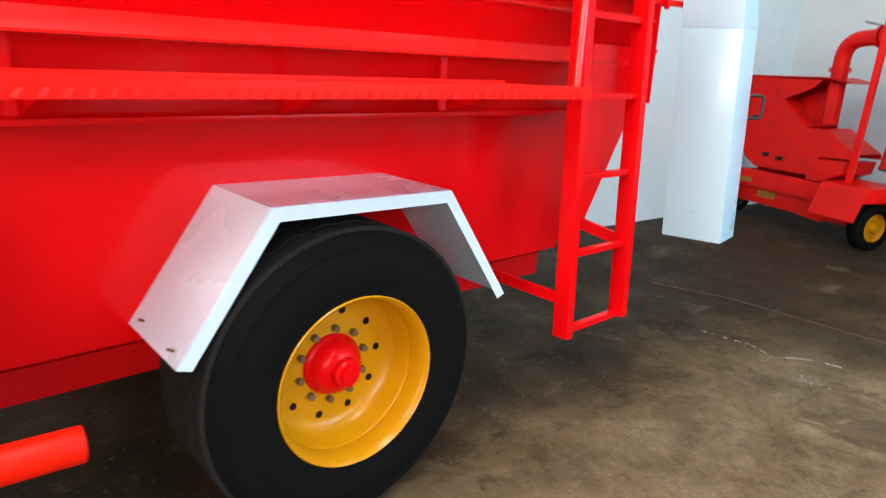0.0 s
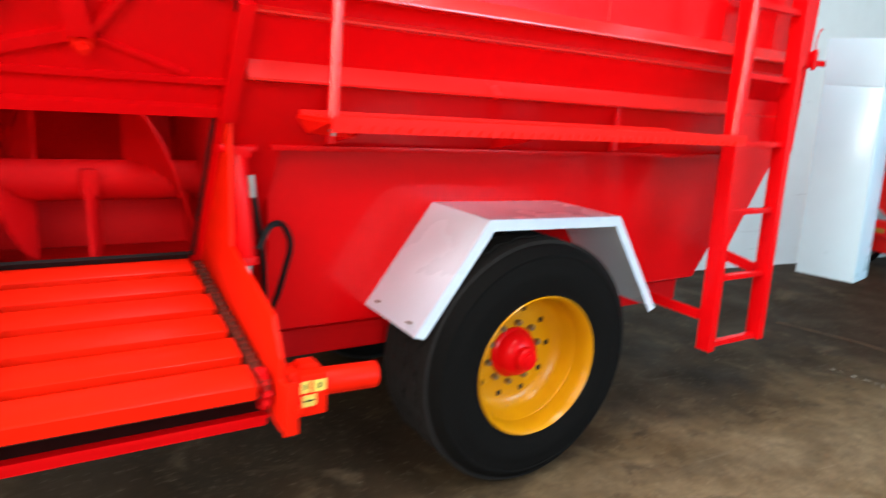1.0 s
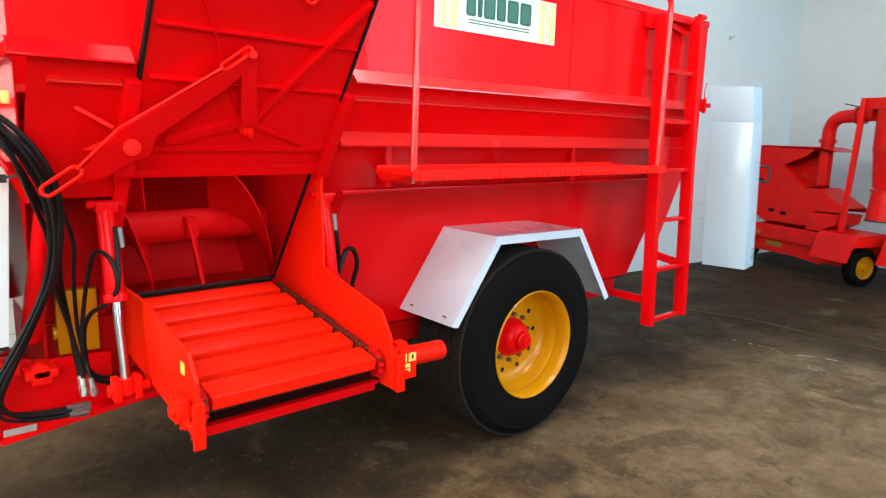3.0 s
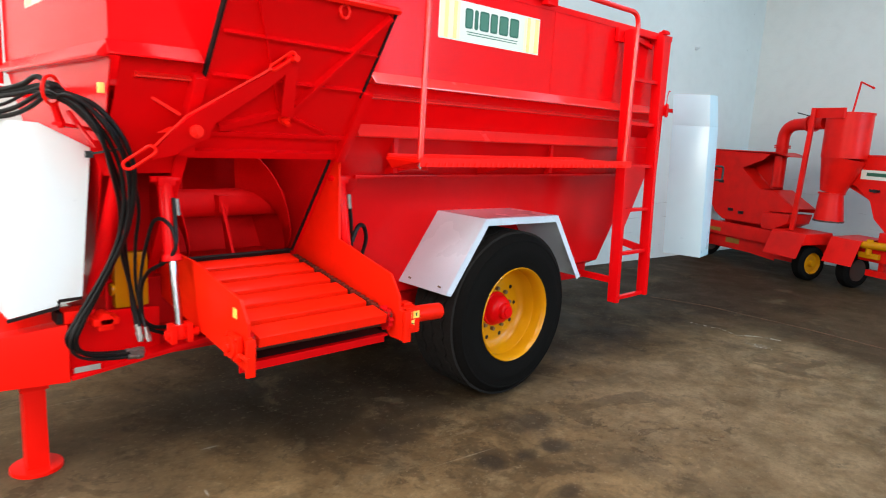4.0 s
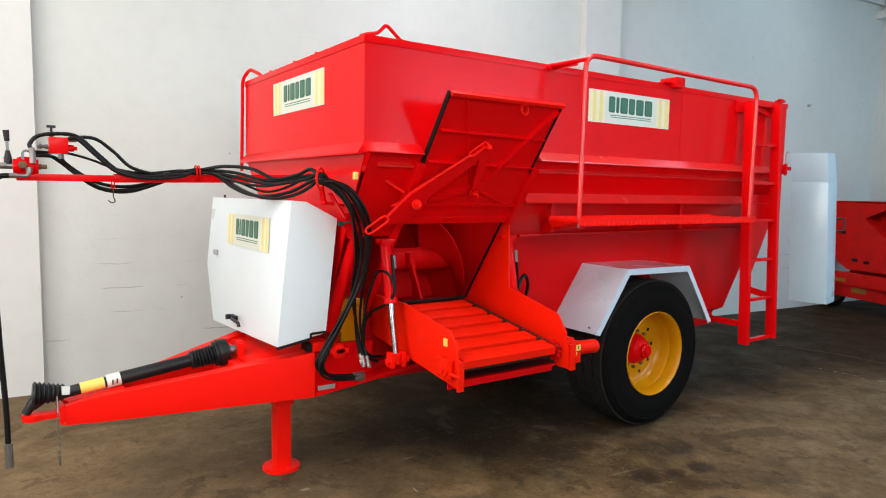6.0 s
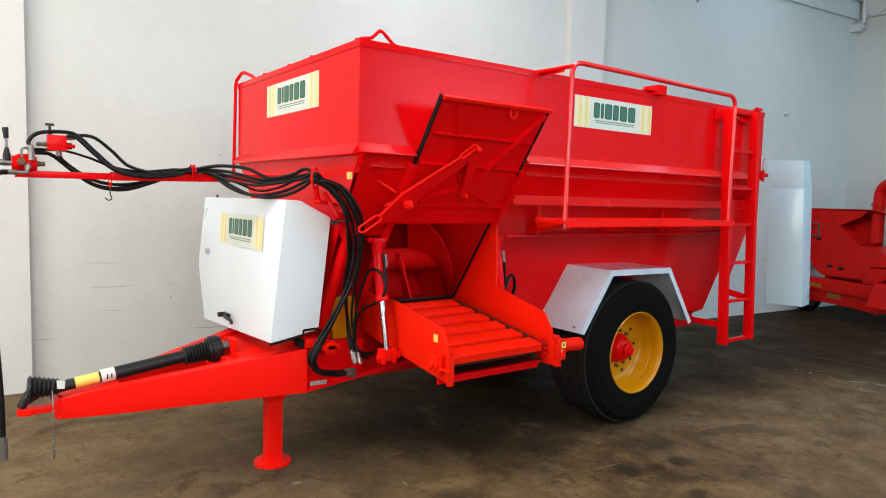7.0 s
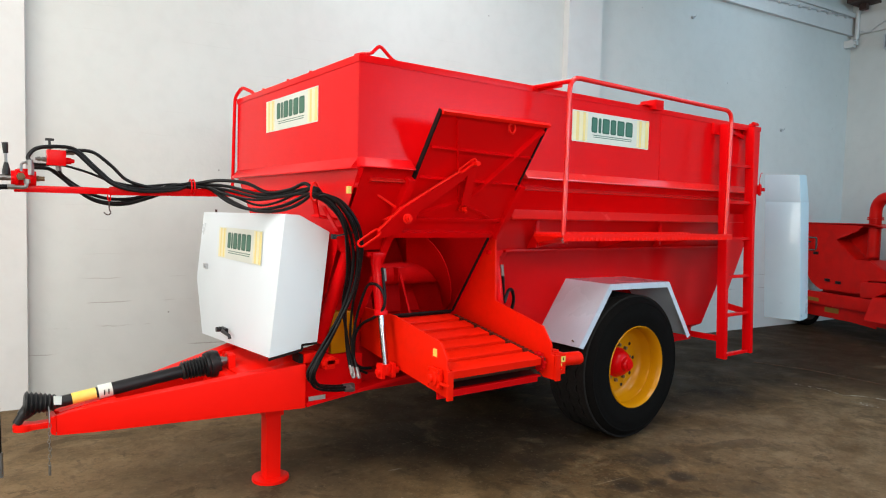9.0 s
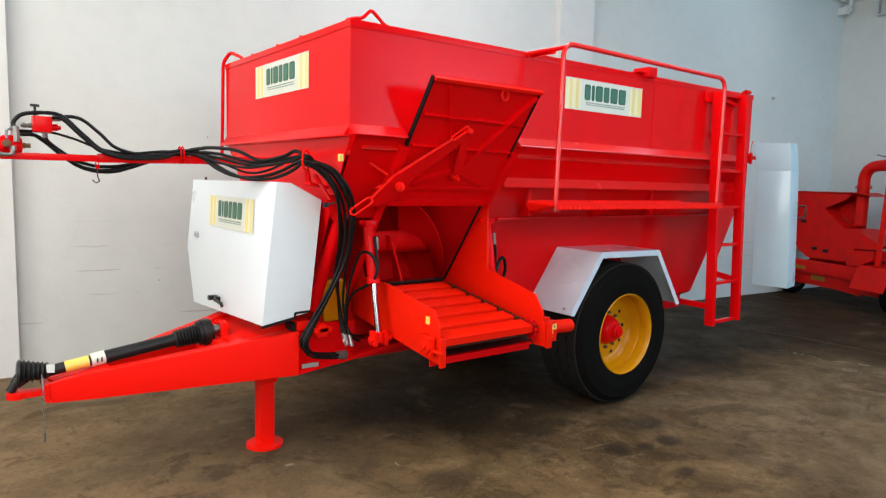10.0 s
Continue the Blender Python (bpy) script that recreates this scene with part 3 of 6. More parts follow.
def add_slope_panel(bm, x0, x1, z0, z1, t=0.006):
    n = Vector((0, 0.8192, 0.5735)) * t
    ring = [slope(x0, z0), slope(x1, z0), slope(x1, z1), slope(x0, z1)]
    add_loft(bm, ring, [p + n for p in ring])


for x0, x1, z0, z1 in ((-2.2, OX0, 1.365, OZ1), (OX1, -0.95, 0.86, OZ1), (-0.95, 1.62, 1.34, 1.62), (OX0, OX1, 0.86, OZ0)):
    part("lower_side_panel", made(add_slope_panel, x0, x1, z0, z1), RED, wagon, smooth=False)
part("lower_side_panel", made(add_plate, [slope(-2.2, OZ1, -0.003), slope(-0.95, OZ1, -0.003), slope(-0.95, 1.62, -0.003), slope(1.60, 1.62, -0.003), slope(1.49, 1.80, -0.003), slope(-2.2, 1.80, -0.003)], 0.006), RED, wagon, smooth=False)
# The far side takes the darker, rougher red
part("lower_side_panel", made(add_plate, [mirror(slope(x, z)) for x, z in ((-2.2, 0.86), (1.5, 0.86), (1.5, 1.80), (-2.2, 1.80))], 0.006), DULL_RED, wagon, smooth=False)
# Recess in front of the opening, behind the lift cylinder
part("recess_wall", made(add_box, -2.14, -1.905, -0.366, -0.360, 0.62, 1.37), DULL_RED, wagon)
# Top plate added to keep light out of the recess
part("recess_shade_plate", made(add_box, -2.19, -1.905, -0.695, -0.367, 1.366, 1.372), DULL_RED, wagon)
part("recess_side", made(add_plate, [(-1.900, -0.36, 0.87), tuple(slope(-1.900, 0.87)), tuple(slope(-1.900, 1.40)), (-1.900, -0.36, 1.40)], 0.008), DULL_RED, wagon, smooth=False)
# Front lower panel follows the inclined sides
ring = [Vector((-2.235, NEAR + 0.01, 1.785)), Vector((-2.235, FAR - 0.01, 1.785)), Vector((-2.15, 0.10, 0.86)), Vector((-2.15, -0.34, 0.86))]
part("lower_front_panel", made(add_plate, ring, 0.006), RED, wagon, smooth=False)
# Trough
part("trough_floor", made(add_box, -2.15, 1.5, -0.40, 0.17, 0.852, 0.858), DULL_RED, wagon)
SIDE = [(-0.955, 1.335), (1.94, 1.335), (1.49, 0.655), (-0.955, 0.655)]
part("trough_side", made(add_prism, SIDE, "y", -0.555, -0.547), RED, wagon)
part("trough_side", made(add_prism, SIDE, "y", 0.317, 0.325), RED, wagon)
part("trough_front", made(add_box, -0.955, -0.947, -0.547, -0.30, 0.66, 1.335), RED, wagon)
part("trough_skirt", made(add_plate, [(-0.955, -0.552, 0.653), (1.488, -0.552, 0.653), (1.46, -0.46, 0.605), (-0.955, -0.46, 0.605)], 0.006), RED, wagon)
part("trough_bottom", made(add_box, -2.1, 1.44, -0.49, 0.26, 0.60, 0.614), DULL_RED, wagon)
part("trough_lip", made(add_prism, [(-0.70, 1.333), (-0.70, 1.352), (-0.545, 1.352), (-0.545, 1.336)], "x", -0.99, 1.84), RED, wagon, bevel=0.003)
part("rear_gusset", made(add_prism, [(1.19, 0.87), (1.225, 0.87), (1.665, 1.63), (1.19, 1.63)], "y", -0.903, -0.896), RED, wagon)
part("rear_slope_panel", made(add_plate, [(1.94, -0.546, 1.335), (1.94, 0.316, 1.335), (1.49, 0.316, 0.655), (1.49, -0.546, 0.655)], 0.006), RED, wagon, smooth=False)
# Stiffening rails on the inclined side
for x0, x1, ridge in ((-1.12, 1.50, [(-0.962, 1.754), (-0.986, 1.738), (-0.984, 1.732), (-0.945, 1.728)]), (-1.12, 1.60, [(-0.864, 1.618), (-0.905, 1.560), (-0.902, 1.553), (-0.815, 1.550)]), (-2.15, -1.95, [(-0.962, 1.754), (-0.986, 1.738), (-0.984, 1.732), (-0.945, 1.728)])):
    part("stiffening_rail", made(add_prism, ridge, "x", x0, x1), TRIM, wagon)
# Auger in the trough
part("auger_tube", made(add_cyl, (-2.1, MID, 1.16), (1.45, MID, 1.16), 0.075, 24), DULL_RED, wagon)
# Two made-up plates that hold back light inside the bin
part("light_partition", made(add_plate, [(-1.10, -0.90, 1.70), (-1.10, 0.69, 1.70), (-1.10, 0.14, 0.86), (-1.10, -0.36, 0.86)], 0.006), DULL_RED, wagon)
part("light_baffle", made(add_plate, [(-2.15, -0.24, 1.725), (-1.11, -0.24, 1.725), (-1.11, 0.69, 1.69), (-2.15, 0.69, 1.69)], 0.006), DULL_RED, wagon)
part("trough_guard", made(add_box, -2.13, -0.96, -0.365, -0.355, 0.615, 0.85), DULL_RED, wagon)


def add_flight(bm, x0, pitch, a0, a1, r0, r1, n=18, t=0.007):
    """A stretch of screw flighting round the auger tube; angles in degrees, 0 towards the opening, 90 up."""
    rows = []
    for k in range(n + 1):
        a = radians(a0 + (a1 - a0) * k / n)
        x = x0 + pitch * a / (2 * math.pi)
        rows.append([bm.verts.new((x + d, MID - r * math.cos(a), 1.16 + r * math.sin(a))) for r, d in ((r0, -t / 2), (r1, -t / 2), (r1, t / 2), (r0, t / 2))])
    for p, q in zip(rows, rows[1:]):
        for k in range(4):
            bm.faces.new((p[k], p[(k + 1) % 4], q[(k + 1) % 4], q[k]))
    bm.faces.new(rows[0])
    bm.faces.new(rows[-1])


for x in (-1.775, -1.215):
    part("auger_flight", made(add_flight, x, -0.56, 95, -75, 0.07, 0.285), DULL_RED, wagon)
part("auger_flight", made(add_flight, -1.495, -0.56, 260, 100, 0.07, 0.285), DULL_RED, wagon)
part("mixing_paddle", joined((add_plate, [(-1.50, -0.385, 0.90), (-1.455, -0.20, 0.90), (-1.475, -0.19, 1.20), (-1.505, -0.23, 1.20)], 0.012), (add_box, -1.515, -1.465, -0.24, -0.18, 1.12, 1.21)), DULL_RED, wagon)
part("wear_strip", made(add_bar, (-1.72, -0.02, 1.235), (-1.65, 0.02, 1.42), 0.03, 0.008), DULL_RED, wagon)

# Discharge door pushed up along the inclined side
door = part("discharge_door", bmesh.new(), RED, wagon, "red steel discharge door slid open")
bm = bmesh.new()
ring = [slope(x, z, 0.012) for x, z in ((-1.895, 1.56), (-1.175, 1.56), (-1.165, 2.105), (-1.905, 2.105))]
n = Vector((0, -0.8192, -0.5735))
add_loft(bm, ring, [p + n * 0.010 for p in ring])
bm.to_mesh(door.data)
bm.free()
for x in (-1.905, -1.172):
    bm = bmesh.new()
    add_slope_bar(bm, x, 1.74, x, 2.10, 0.010, 0.026, 0.004)
    part("rubber_seal", bm, SEAL, door, "black rubber edge seal")
bm = bmesh.new()
add_slope_bar(bm, -1.905, 2.098, -1.165, 2.098, 0.018, 0.024, 0.022)
part("top_angle", bm, ORANGE, door)
for x0, z0, x1, z1, w, h in ((-1.80, 2.075, -1.56, 1.665, 0.006, 0.022), (-1.20, 2.075, -1.51, 1.675, 0.016, 0.034), (-1.885, 1.935, -1.19, 1.925, 0.006, 0.024), (-1.885, 1.785, -1.19, 1.775, 0.006, 0.024),
        (-1.80, 1.585, -1.55, 1.655, 0.030, 0.024), (-1.28, 1.575, -1.50, 1.645, 0.012, 0.016)):
    bm = bmesh.new()
    add_slope_bar(bm, x0, z0, x1, z1, w, h, 0.022)
    part("brace", bm, RED, door)
c = slope(-1.43, 2.065, 0.04)
part("lifting_eye", made(add_tube, [c + Vector((0.022 * math.cos(a), -0.002, 0.026 * math.sin(a))) for a in [k * math.pi / 8 for k in range(17)]], 0.006, 8), ORANGE, door)
bm = bmesh.new()
c = slope(-1.535, 1.645, 0.022)
add_cyl(bm, c, c + n * 0.050, 0.014, 12)
add_cyl(bm, c + n * 0.030, c + n * 0.038, 0.027, 16)
add_cyl(bm, c + n * 0.040, c + n * 0.062, 0.018, 6)
add_cyl(bm, c + n * 0.062, c + n * 0.080, 0.010, 10)
part("pivot_pin", bm, ORANGE, door, smooth=False)
# Door guides and the frame of the opening
for x in (-1.925, -1.150):
    bm = bmesh.new()
    add_slope_bar(bm, x, 1.45, x, 1.77, 0.045, 0.05, 0.0)
    part("door_guide", bm, RED, wagon, bevel=0.003)
bm = bmesh.new()
add_slope_bar(bm, -1.93, 1.555, -1.15, 1.555, 0.02, 0.03, 0.0)
add_slope_bar(bm, -1.90, 1.46, -1.17, 1.46, 0.035, 0.02, 0.0)
part("opening_lintel", bm, RED, wagon)
bm = bmesh.new()
add_slope_bar(bm, OX1 + 0.004, 0.93, OX1 + 0.004, 1.435, 0.010, 0.014, 0.0)
part("opening_seal", bm, SEAL, wagon, "black rubber seal of the discharge opening")
bm = bmesh.new()
add_slope_bar(bm, -1.88, 0.920, -1.19, 0.920, 0.038, 0.014, 0.0)
part("opening_seal", bm, SEAL, wagon, "black rubber seal of the discharge opening")

# Lifting arm of the door
def arm_at(x, z, off=0.0):
    """A point in the lever arm's upright plane."""
    return Vector((x - 0.35 * off, -0.905 - (x + 2.14) * 0.385 - 0.94 * off, z))


arm = part("lifting_arm", made(add_plate, [arm_at(x, z, 0.65 * (z - 1.475 - 0.794 * (x + 2.075))) for x, z in ((-2.075, 1.475), (-1.965, 1.600), (-1.680, 1.795), (-1.600, 1.852), (-1.590, 1.825), (-1.66, 1.750), (-1.87, 1.585), (-1.895, 1.520), (-1.95, 1.500), (-2.01, 1.455), (-2.085, 1.435))], 0.014), RED, wagon, "red lever arm with slotted ends")
part("arm_flange", joined((add_bar, arm_at(-2.08, 1.478), arm_at(-1.965, 1.605), 0.045, 0.008), (add_bar, arm_at(-1.967, 1.603), arm_at(-1.677, 1.801), 0.045, 0.008)), ORANGE, arm)


def slot_loop(x0, z0, x1, z1, w):
    """A long closed eye of flat bar in the arm's plane."""
    d = Vector((x1 - x0, z1 - z0)).normalized()
    q = Vector((-d.y, d.x)) * w
    ring = []
    for cx, cz, start in ((x1, z1, 0.0), (x0, z0, math.pi)):
        for k in range(7):
            t = start + math.pi * (k / 6 - 0.5)
            ring.append((cx + d.x * w * math.cos(t) + q.x * math.sin(t), cz + d.y * w * math.cos(t) + q.y * math.sin(t)))
    ring.append(ring[0])
    return made(add_tube, [arm_at(x, z, 0.006) for x, z in ring], 0.0060, 8)


part("slotted_eye", slot_loop(-1.668, 1.806, -1.600, 1.860, 0.011), ORANGE, arm)
part("slotted_eye", slot_loop(-2.085, 1.468, -2.158, 1.412, 0.017), ORANGE, arm)
bm = bmesh.new()
add_cyl(bm, (-1.925, -0.93, 1.545), (-1.940, -1.005, 1.545), 0.013, 14)
add_cyl(bm, (-1.934, -0.985, 1.545), (-1.936, -0.992, 1.545), 0.026, 18)
add_cyl(bm, (-1.9365, -0.994, 1.545), (-1.942, -1.016, 1.545), 0.019, 6)
add_cyl(bm, (-1.942, -1.016, 1.545), (-1.946, -1.034, 1.545), 0.011, 10)
part("pivot_bolt", bm, ORANGE, arm, smooth=False)
part("end_bolt", made(add_cyl, (-1.585, -1.07, 1.845), (-1.605, -1.16, 1.845), 0.013, 8), ORANGE, arm)
part("link_bar", made(add_plate, [(-1.625, -1.115, 1.86), (-1.575, -1.115, 1.86), (-1.51, -0.965, 1.625), (-1.57, -0.965, 1.625)], 0.014), RED, wagon, bevel=0.002)
part("pointer_bar", made(add_bar, (-1.97, -0.92, 1.605), (-2.07, -0.90, 1.665), 0.012, 0.012), ORANGE, wagon)
part("pointer_tab", made(add_plate, [(-2.07, -0.955, 1.535), (-2.02, -0.955, 1.56), (-2.02, -0.955, 1.54)], 0.008), ORANGE, wagon)
part("arm_post", joined((add_bar, (-1.93, -0.90, 1.53), (-1.93, -0.86, 1.45), 0.06, 0.02), (add_bar, tuple(slope(-1.908, 1.46, 0.012)), tuple(slope(-1.908, 0.90, 0.012)), 0.045, 0.02), (add_bar, (-1.925, -0.93, 1.78), (-1.925, -0.90, 1.57), 0.03, 0.03)), RED, wagon, bevel=0.003)

# Discharge conveyor
BY0, BZ0, BY1, BZ1 = -0.47, 0.895, -1.265, 0.775
conveyor = part("conveyor_side_plate", made(add_prism, [(-0.40, 0.86), (-0.40, 1.00), (-0.78, 0.998), (-1.22, 0.925), (-1.285, 0.845), (-1.285, 0.795), (-1.31, 0.79), (-1.315, 0.655), (-1.255, 0.655), (-0.40, 0.76)], "x", -1.875, -1.862), CONVEYOR, wagon, "orange-red conveyor side plate", bevel=0.002)
conveyor_r = part("conveyor_side_plate", made(add_prism, [(-0.36, 0.86), (-0.36, 0.90), (-0.725, 1.445), (-0.775, 1.42), (-0.79, 1.04), (-1.215, 0.945), (-1.285, 0.85), (-1.285, 0.795), (-1.31, 0.79), (-1.315, 0.655), (-1.225, 0.655), (-1.15, 0.72), (-0.40, 0.76)], "x", -1.145, -1.132), CONVEYOR, wagon, "orange-red conveyor side plate with a tall rear wing", bevel=0.002)
for own, x0, x1, xs in ((conveyor, -1.888, -1.8755, -1), (conveyor_r, -1.1315, -1.118, 1)):
    part("end_flange", made(add_box, x0 - 0.012, x1 + 0.012, -1.330, -1.3165, 0.650, 0.795), CONVEYOR, own, bevel=0.002)
    xb = x0 if xs < 0 else x1
    part("bearing_housing", joined((add_cyl, (xb + 0.02 * -xs, -1.215, 0.745), (xb + 0.03 * xs, -1.215, 0.745), 0.042, 18), (add_cyl, (xb, -1.215, 0.745), (xb + 0.045 * xs, -1.215, 0.745), 0.02, 12), (add_box, min(xb, xb + 0.018 * xs), max(xb, xb + 0.018 * xs), -1.265, -1.165, 0.695, 0.795)), CONVEYOR, own, bevel=0.003)
    for dy, dz in ((-0.04, 0.04), (0.04, 0.04), (-0.04, -0.04), (0.04, -0.04)):
        part("bolt", made(add_cyl, (xb, -1.215 + dy, 0.745 + dz), (xb + 0.026 * xs, -1.215 + dy, 0.745 + dz), 0.008, 6), CONVEYOR, own)
    part("tension_screw", made(add_cyl, (xb + 0.012 * xs, -1.27, 0.725), (xb + 0.012 * xs, -1.345, 0.725), 0.009, 8), CONVEYOR, own)
part("warning_sticker", made(add_box, -1.8770, -1.8758, -1.20, -1.165, 0.845, 0.885), SUN_YELLOW, conveyor, "small yellow warning sticker")


def belt(y):
    return BZ0 + (BZ1 - BZ0) * (y - BY0) / (BY1 - BY0)


bm = bmesh.new()
add_plate(bm, [(-1.86, -0.38, belt(-0.38) - 0.042), (-1.148, -0.38, belt(-0.38) - 0.042), (-1.148, -1.25, belt(-1.25) - 0.042), (-1.86, -1.25, belt(-1.25) - 0.042)], 0.006)
bed = part("conveyor_bed", bm, CAVITY_SHADE, wagon, smooth=False)
for k in range(6):
    y1 = -0.50 - k * 0.152
    y0 = y1 + 0.152
    if k == 5:
        y1 = -1.262
    prof = [(y0 - 0.042, belt(y0) - 0.040), (y0 - 0.042, belt(y0) - 0.008), (y0 - 0.048, belt(y0) - 0.004), (y1 + 0.006, belt(y1) + 0.002), (y1 + 0.002, belt(y1) - 0.001), (y1 + 0.002, belt(y1) - 0.040)]
    part("slat", made(add_prism, prof, "x", -1.815, -1.195), CONVEYOR, bed, bevel=0.002)
for x in (-1.838, -1.170):
    bm = bmesh.new()
    y = -0.42
    while y > -1.25:
        z = belt(y) - 0.012
        add_box(bm, x - 0.013, x + 0.013, y - 0.011, y + 0.011, z - 0.012, z + 0.012)
        add_box(bm, x - 0.004, x + 0.004, y - 0.030, y - 0.008, z - 0.008, z + 0.008)
        y -= 0.034
    tagged(part("drive_chain", bm, CHAIN, bed, "oily roller chain"), "", "", "", "stuff")
    bm = bmesh.new()
    teeth = []
    for k in range(36):
        a, r = 2 * math.pi * k / 36, 0.058 if k % 3 == 0 else 0.046
        teeth.append((-1.215 + r * math.cos(a), 0.745 + r * math.sin(a)))
    add_prism(bm, teeth, "x", x - 0.010, x + 0.010)
    part("sprocket", bm, DULL_RED, bed)
# Dark steel here stands for the shade under the front lip
part("front_roller", made(add_cyl, (-1.822, -1.185, 0.728), (-1.188, -1.185, 0.728), 0.030, 20), DARK, bed)
part("front_lip", made(add_plate, [(-1.815, -1.262, belt(-1.262) - 0.001), (-1.195, -1.262, belt(-1.262) - 0.001), (-1.195, -1.259, belt(-1.262) - 0.028), (-1.815, -1.259, belt(-1.262) - 0.028)], 0.003), CONVEYOR, bed)
part("front_crossbar", joined((add_box, -1.86, -1.148, -1.215, -1.185, 0.655, 0.664), (add_box, -1.86, -1.148, -1.190, -1.180, 0.62, 0.655)), RED, bed)
bm = bmesh.new()
add_plate(bm, [(-1.86, -0.40, 0.762), (-1.148, -0.40, 0.762), (-1.148, -1.18, 0.66), (-1.86, -1.18, 0.66)], 0.006)
part("underside_pan", bm, CAVITY_SHADE, wagon, smooth=False)
# Hydraulic motor of the conveyor
motor = part("conveyor_motor", joined((add_box, -1.085, -1.005, -1.27, -1.165, 0.665, 0.785), (add_cyl, (-1.01, -1.215, 0.735), (-0.835, -1.215, 0.728), 0.040, 20), (add_cyl, (-1.12, -1.215, 0.74), (-1.08, -1.215, 0.74), 0.05, 16), (add_box, -1.07, -1.02, -1.23, -1.18, 0.785, 0.80)), CONVEYOR, wagon, bevel=0.004)
for x, z, w in ((-1.081, 0.735, 0.026), (-1.046, 0.735, 0.036), (-1.076, 0.694, 0.038)):
    tag = part("warning_sticker", made(add_box, x, x + w, -1.2722, -1.2708, z, z + 0.034), SUN_YELLOW, motor, "yellow warning sticker")
    part("symbol", made(add_box, x + w * 0.4, x + w * 0.62, -1.2732, -1.2724, z + 0.010, z + 0.026) if z > 0.7 else made(add_box, x + 0.006, x + w - 0.006, -1.2732, -1.2724, z + 0.015, z + 0.020), BLACK, tag)
part("tension_slot", made(add_box, -1.1315, -1.1300, -1.265, -1.245, 0.69, 0.77), DARK, conveyor_r)


def ram(top, bottom, barrel, r=0.032):
    a, b = Vector(top), Vector(bottom)
    m = a.lerp(b, barrel)
    ob = part("hydraulic_cylinder", joined((add_cyl, a, m, r, 18), (add_cyl, m.lerp(a, 0.06), m.lerp(b, 0.03), r + 0.008, 18)), RED, wagon, "red hydraulic cylinder with a chrome rod", bevel=0.003)
    part("rod", made(add_cyl, m, b, 0.017, 14), CHROME, ob, "chrome rod")
    part("top_clevis", joined((add_box, a.x - 0.035, a.x + 0.035, a.y - 0.03, a.y + 0.03, a.z - 0.005, a.z + 0.03), (add_cyl, a + Vector((-0.06, 0, 0.02)), a + Vector((0.06, 0, 0.02)), 0.014, 10)), RED, ob, bevel=0.003)
    part("bottom_clevis", joined((add_box, b.x - 0.045, b.x - 0.022, b.y - 0.03, b.y + 0.03, b.z - 0.035, b.z + 0.045), (add_box, b.x + 0.022, b.x + 0.045, b.y - 0.03, b.y + 0.03, b.z - 0.035, b.z + 0.045), (add_cyl, b + Vector((-0.06, 0, 0)), b + Vector((0.075, 0, 0)), 0.02, 12), (add_cyl, b + Vector((0, 0, -0.02)), b + Vector((0, 0, 0.04)), 0.026, 12)), ORANGE, ob, bevel=0.003)
    d = (b - a).normalized()
    part("port_fitting", made(add_cyl, a + d * 0.06 + Vector((0.03, -0.03, 0)), a + d * 0.06 + Vector((0.035, -0.034, -0.07)), 0.011, 10), STEEL, ob, "bright steel hose fitting")
    return ob


ram((-1.956, -0.70, 1.32), (-1.955, -0.835, 0.705), 0.50)
ram((-1.105, -0.725, 1.32), (-1.085, -0.80, 0.80), 0.66)

# Walkway, guard rail and ladder
walkway = part("walkway", joined((add_box, -0.99, 0.66, -1.199, -0.955, 1.457, 1.464), (add_box, -0.985, 0.80, -1.206, -1.199, 1.430, 1.472)), ORANGE, wagon, "red walkway of raised tread plate")
bm = bmesh.new()
row = 0
y = -1.19
while y < -0.97:
    x = -0.98 + (0.018 if row % 2 else 0.0)
    while x < 0.63:
        add_prism(bm, [(x, y), (x + 0.020, y + 0.006), (x + 0.022, y + 0.012), (x + 0.002, y + 0.006)] if row % 2 else [(x, y + 0.006), (x + 0.020, y), (x + 0.022, y + 0.006), (x + 0.002, y + 0.012)], "z", 1.4641, 1.470)
        x += 0.036
    y += 0.036
    row += 1
tagged(part("tread_pattern", bm, ORANGE, walkway, smooth=False), "", "", "", "stuff")
bm = bmesh.new()
x = -0.96
while x < 0.74:
    a, b = [(x, 1.434), (x + 0.009, 1.434), (x + 0.022, 1.452), (x + 0.013, 1.452)], -1.2062
    add_loft(bm, [(p, b, q) for p, q in a], [(p, b - (0.010 if q < 1.44 else 0.001), q) for p, q in a])
    x += 0.040
tagged(part("edge_serration", bm, ORANGE, walkway, smooth=False), "", "", "", "stuff")
part("end_gusset", made(add_plate, [(-0.992, -1.20, 1.456), (-0.992, -0.955, 1.456), (-0.96, -0.96, 1.412), (-0.90, -1.16, 1.415)], 0.005), ORANGE, walkway)
part("kick_bar", made(add_box, -0.985, 0.62, -0.966, -0.954, 1.4642, 1.478), ORANGE, walkway)
for x in (-0.83, 0.46):
    part("hanger", made(add_box, x - 0.014, x + 0.014, -0.826, -0.812, 1.37, 1.556), RED, wagon)
for x in (-0.80, -0.1, 0.55):
    part("bracket", made(add_plate, [(x, -0.70, 1.353), (x, -1.17, 1.456), (x, -0.72, 1.456)], 0.008), RED, walkway)
part("wing_bolt", joined((add_cyl, (-0.975, -1.19, 1.457), (-0.975, -1.19, 1.420), 0.005, 8), (add_box, -0.987, -0.963, -1.195, -1.185, 1.431, 1.437)), STEEL, walkway)
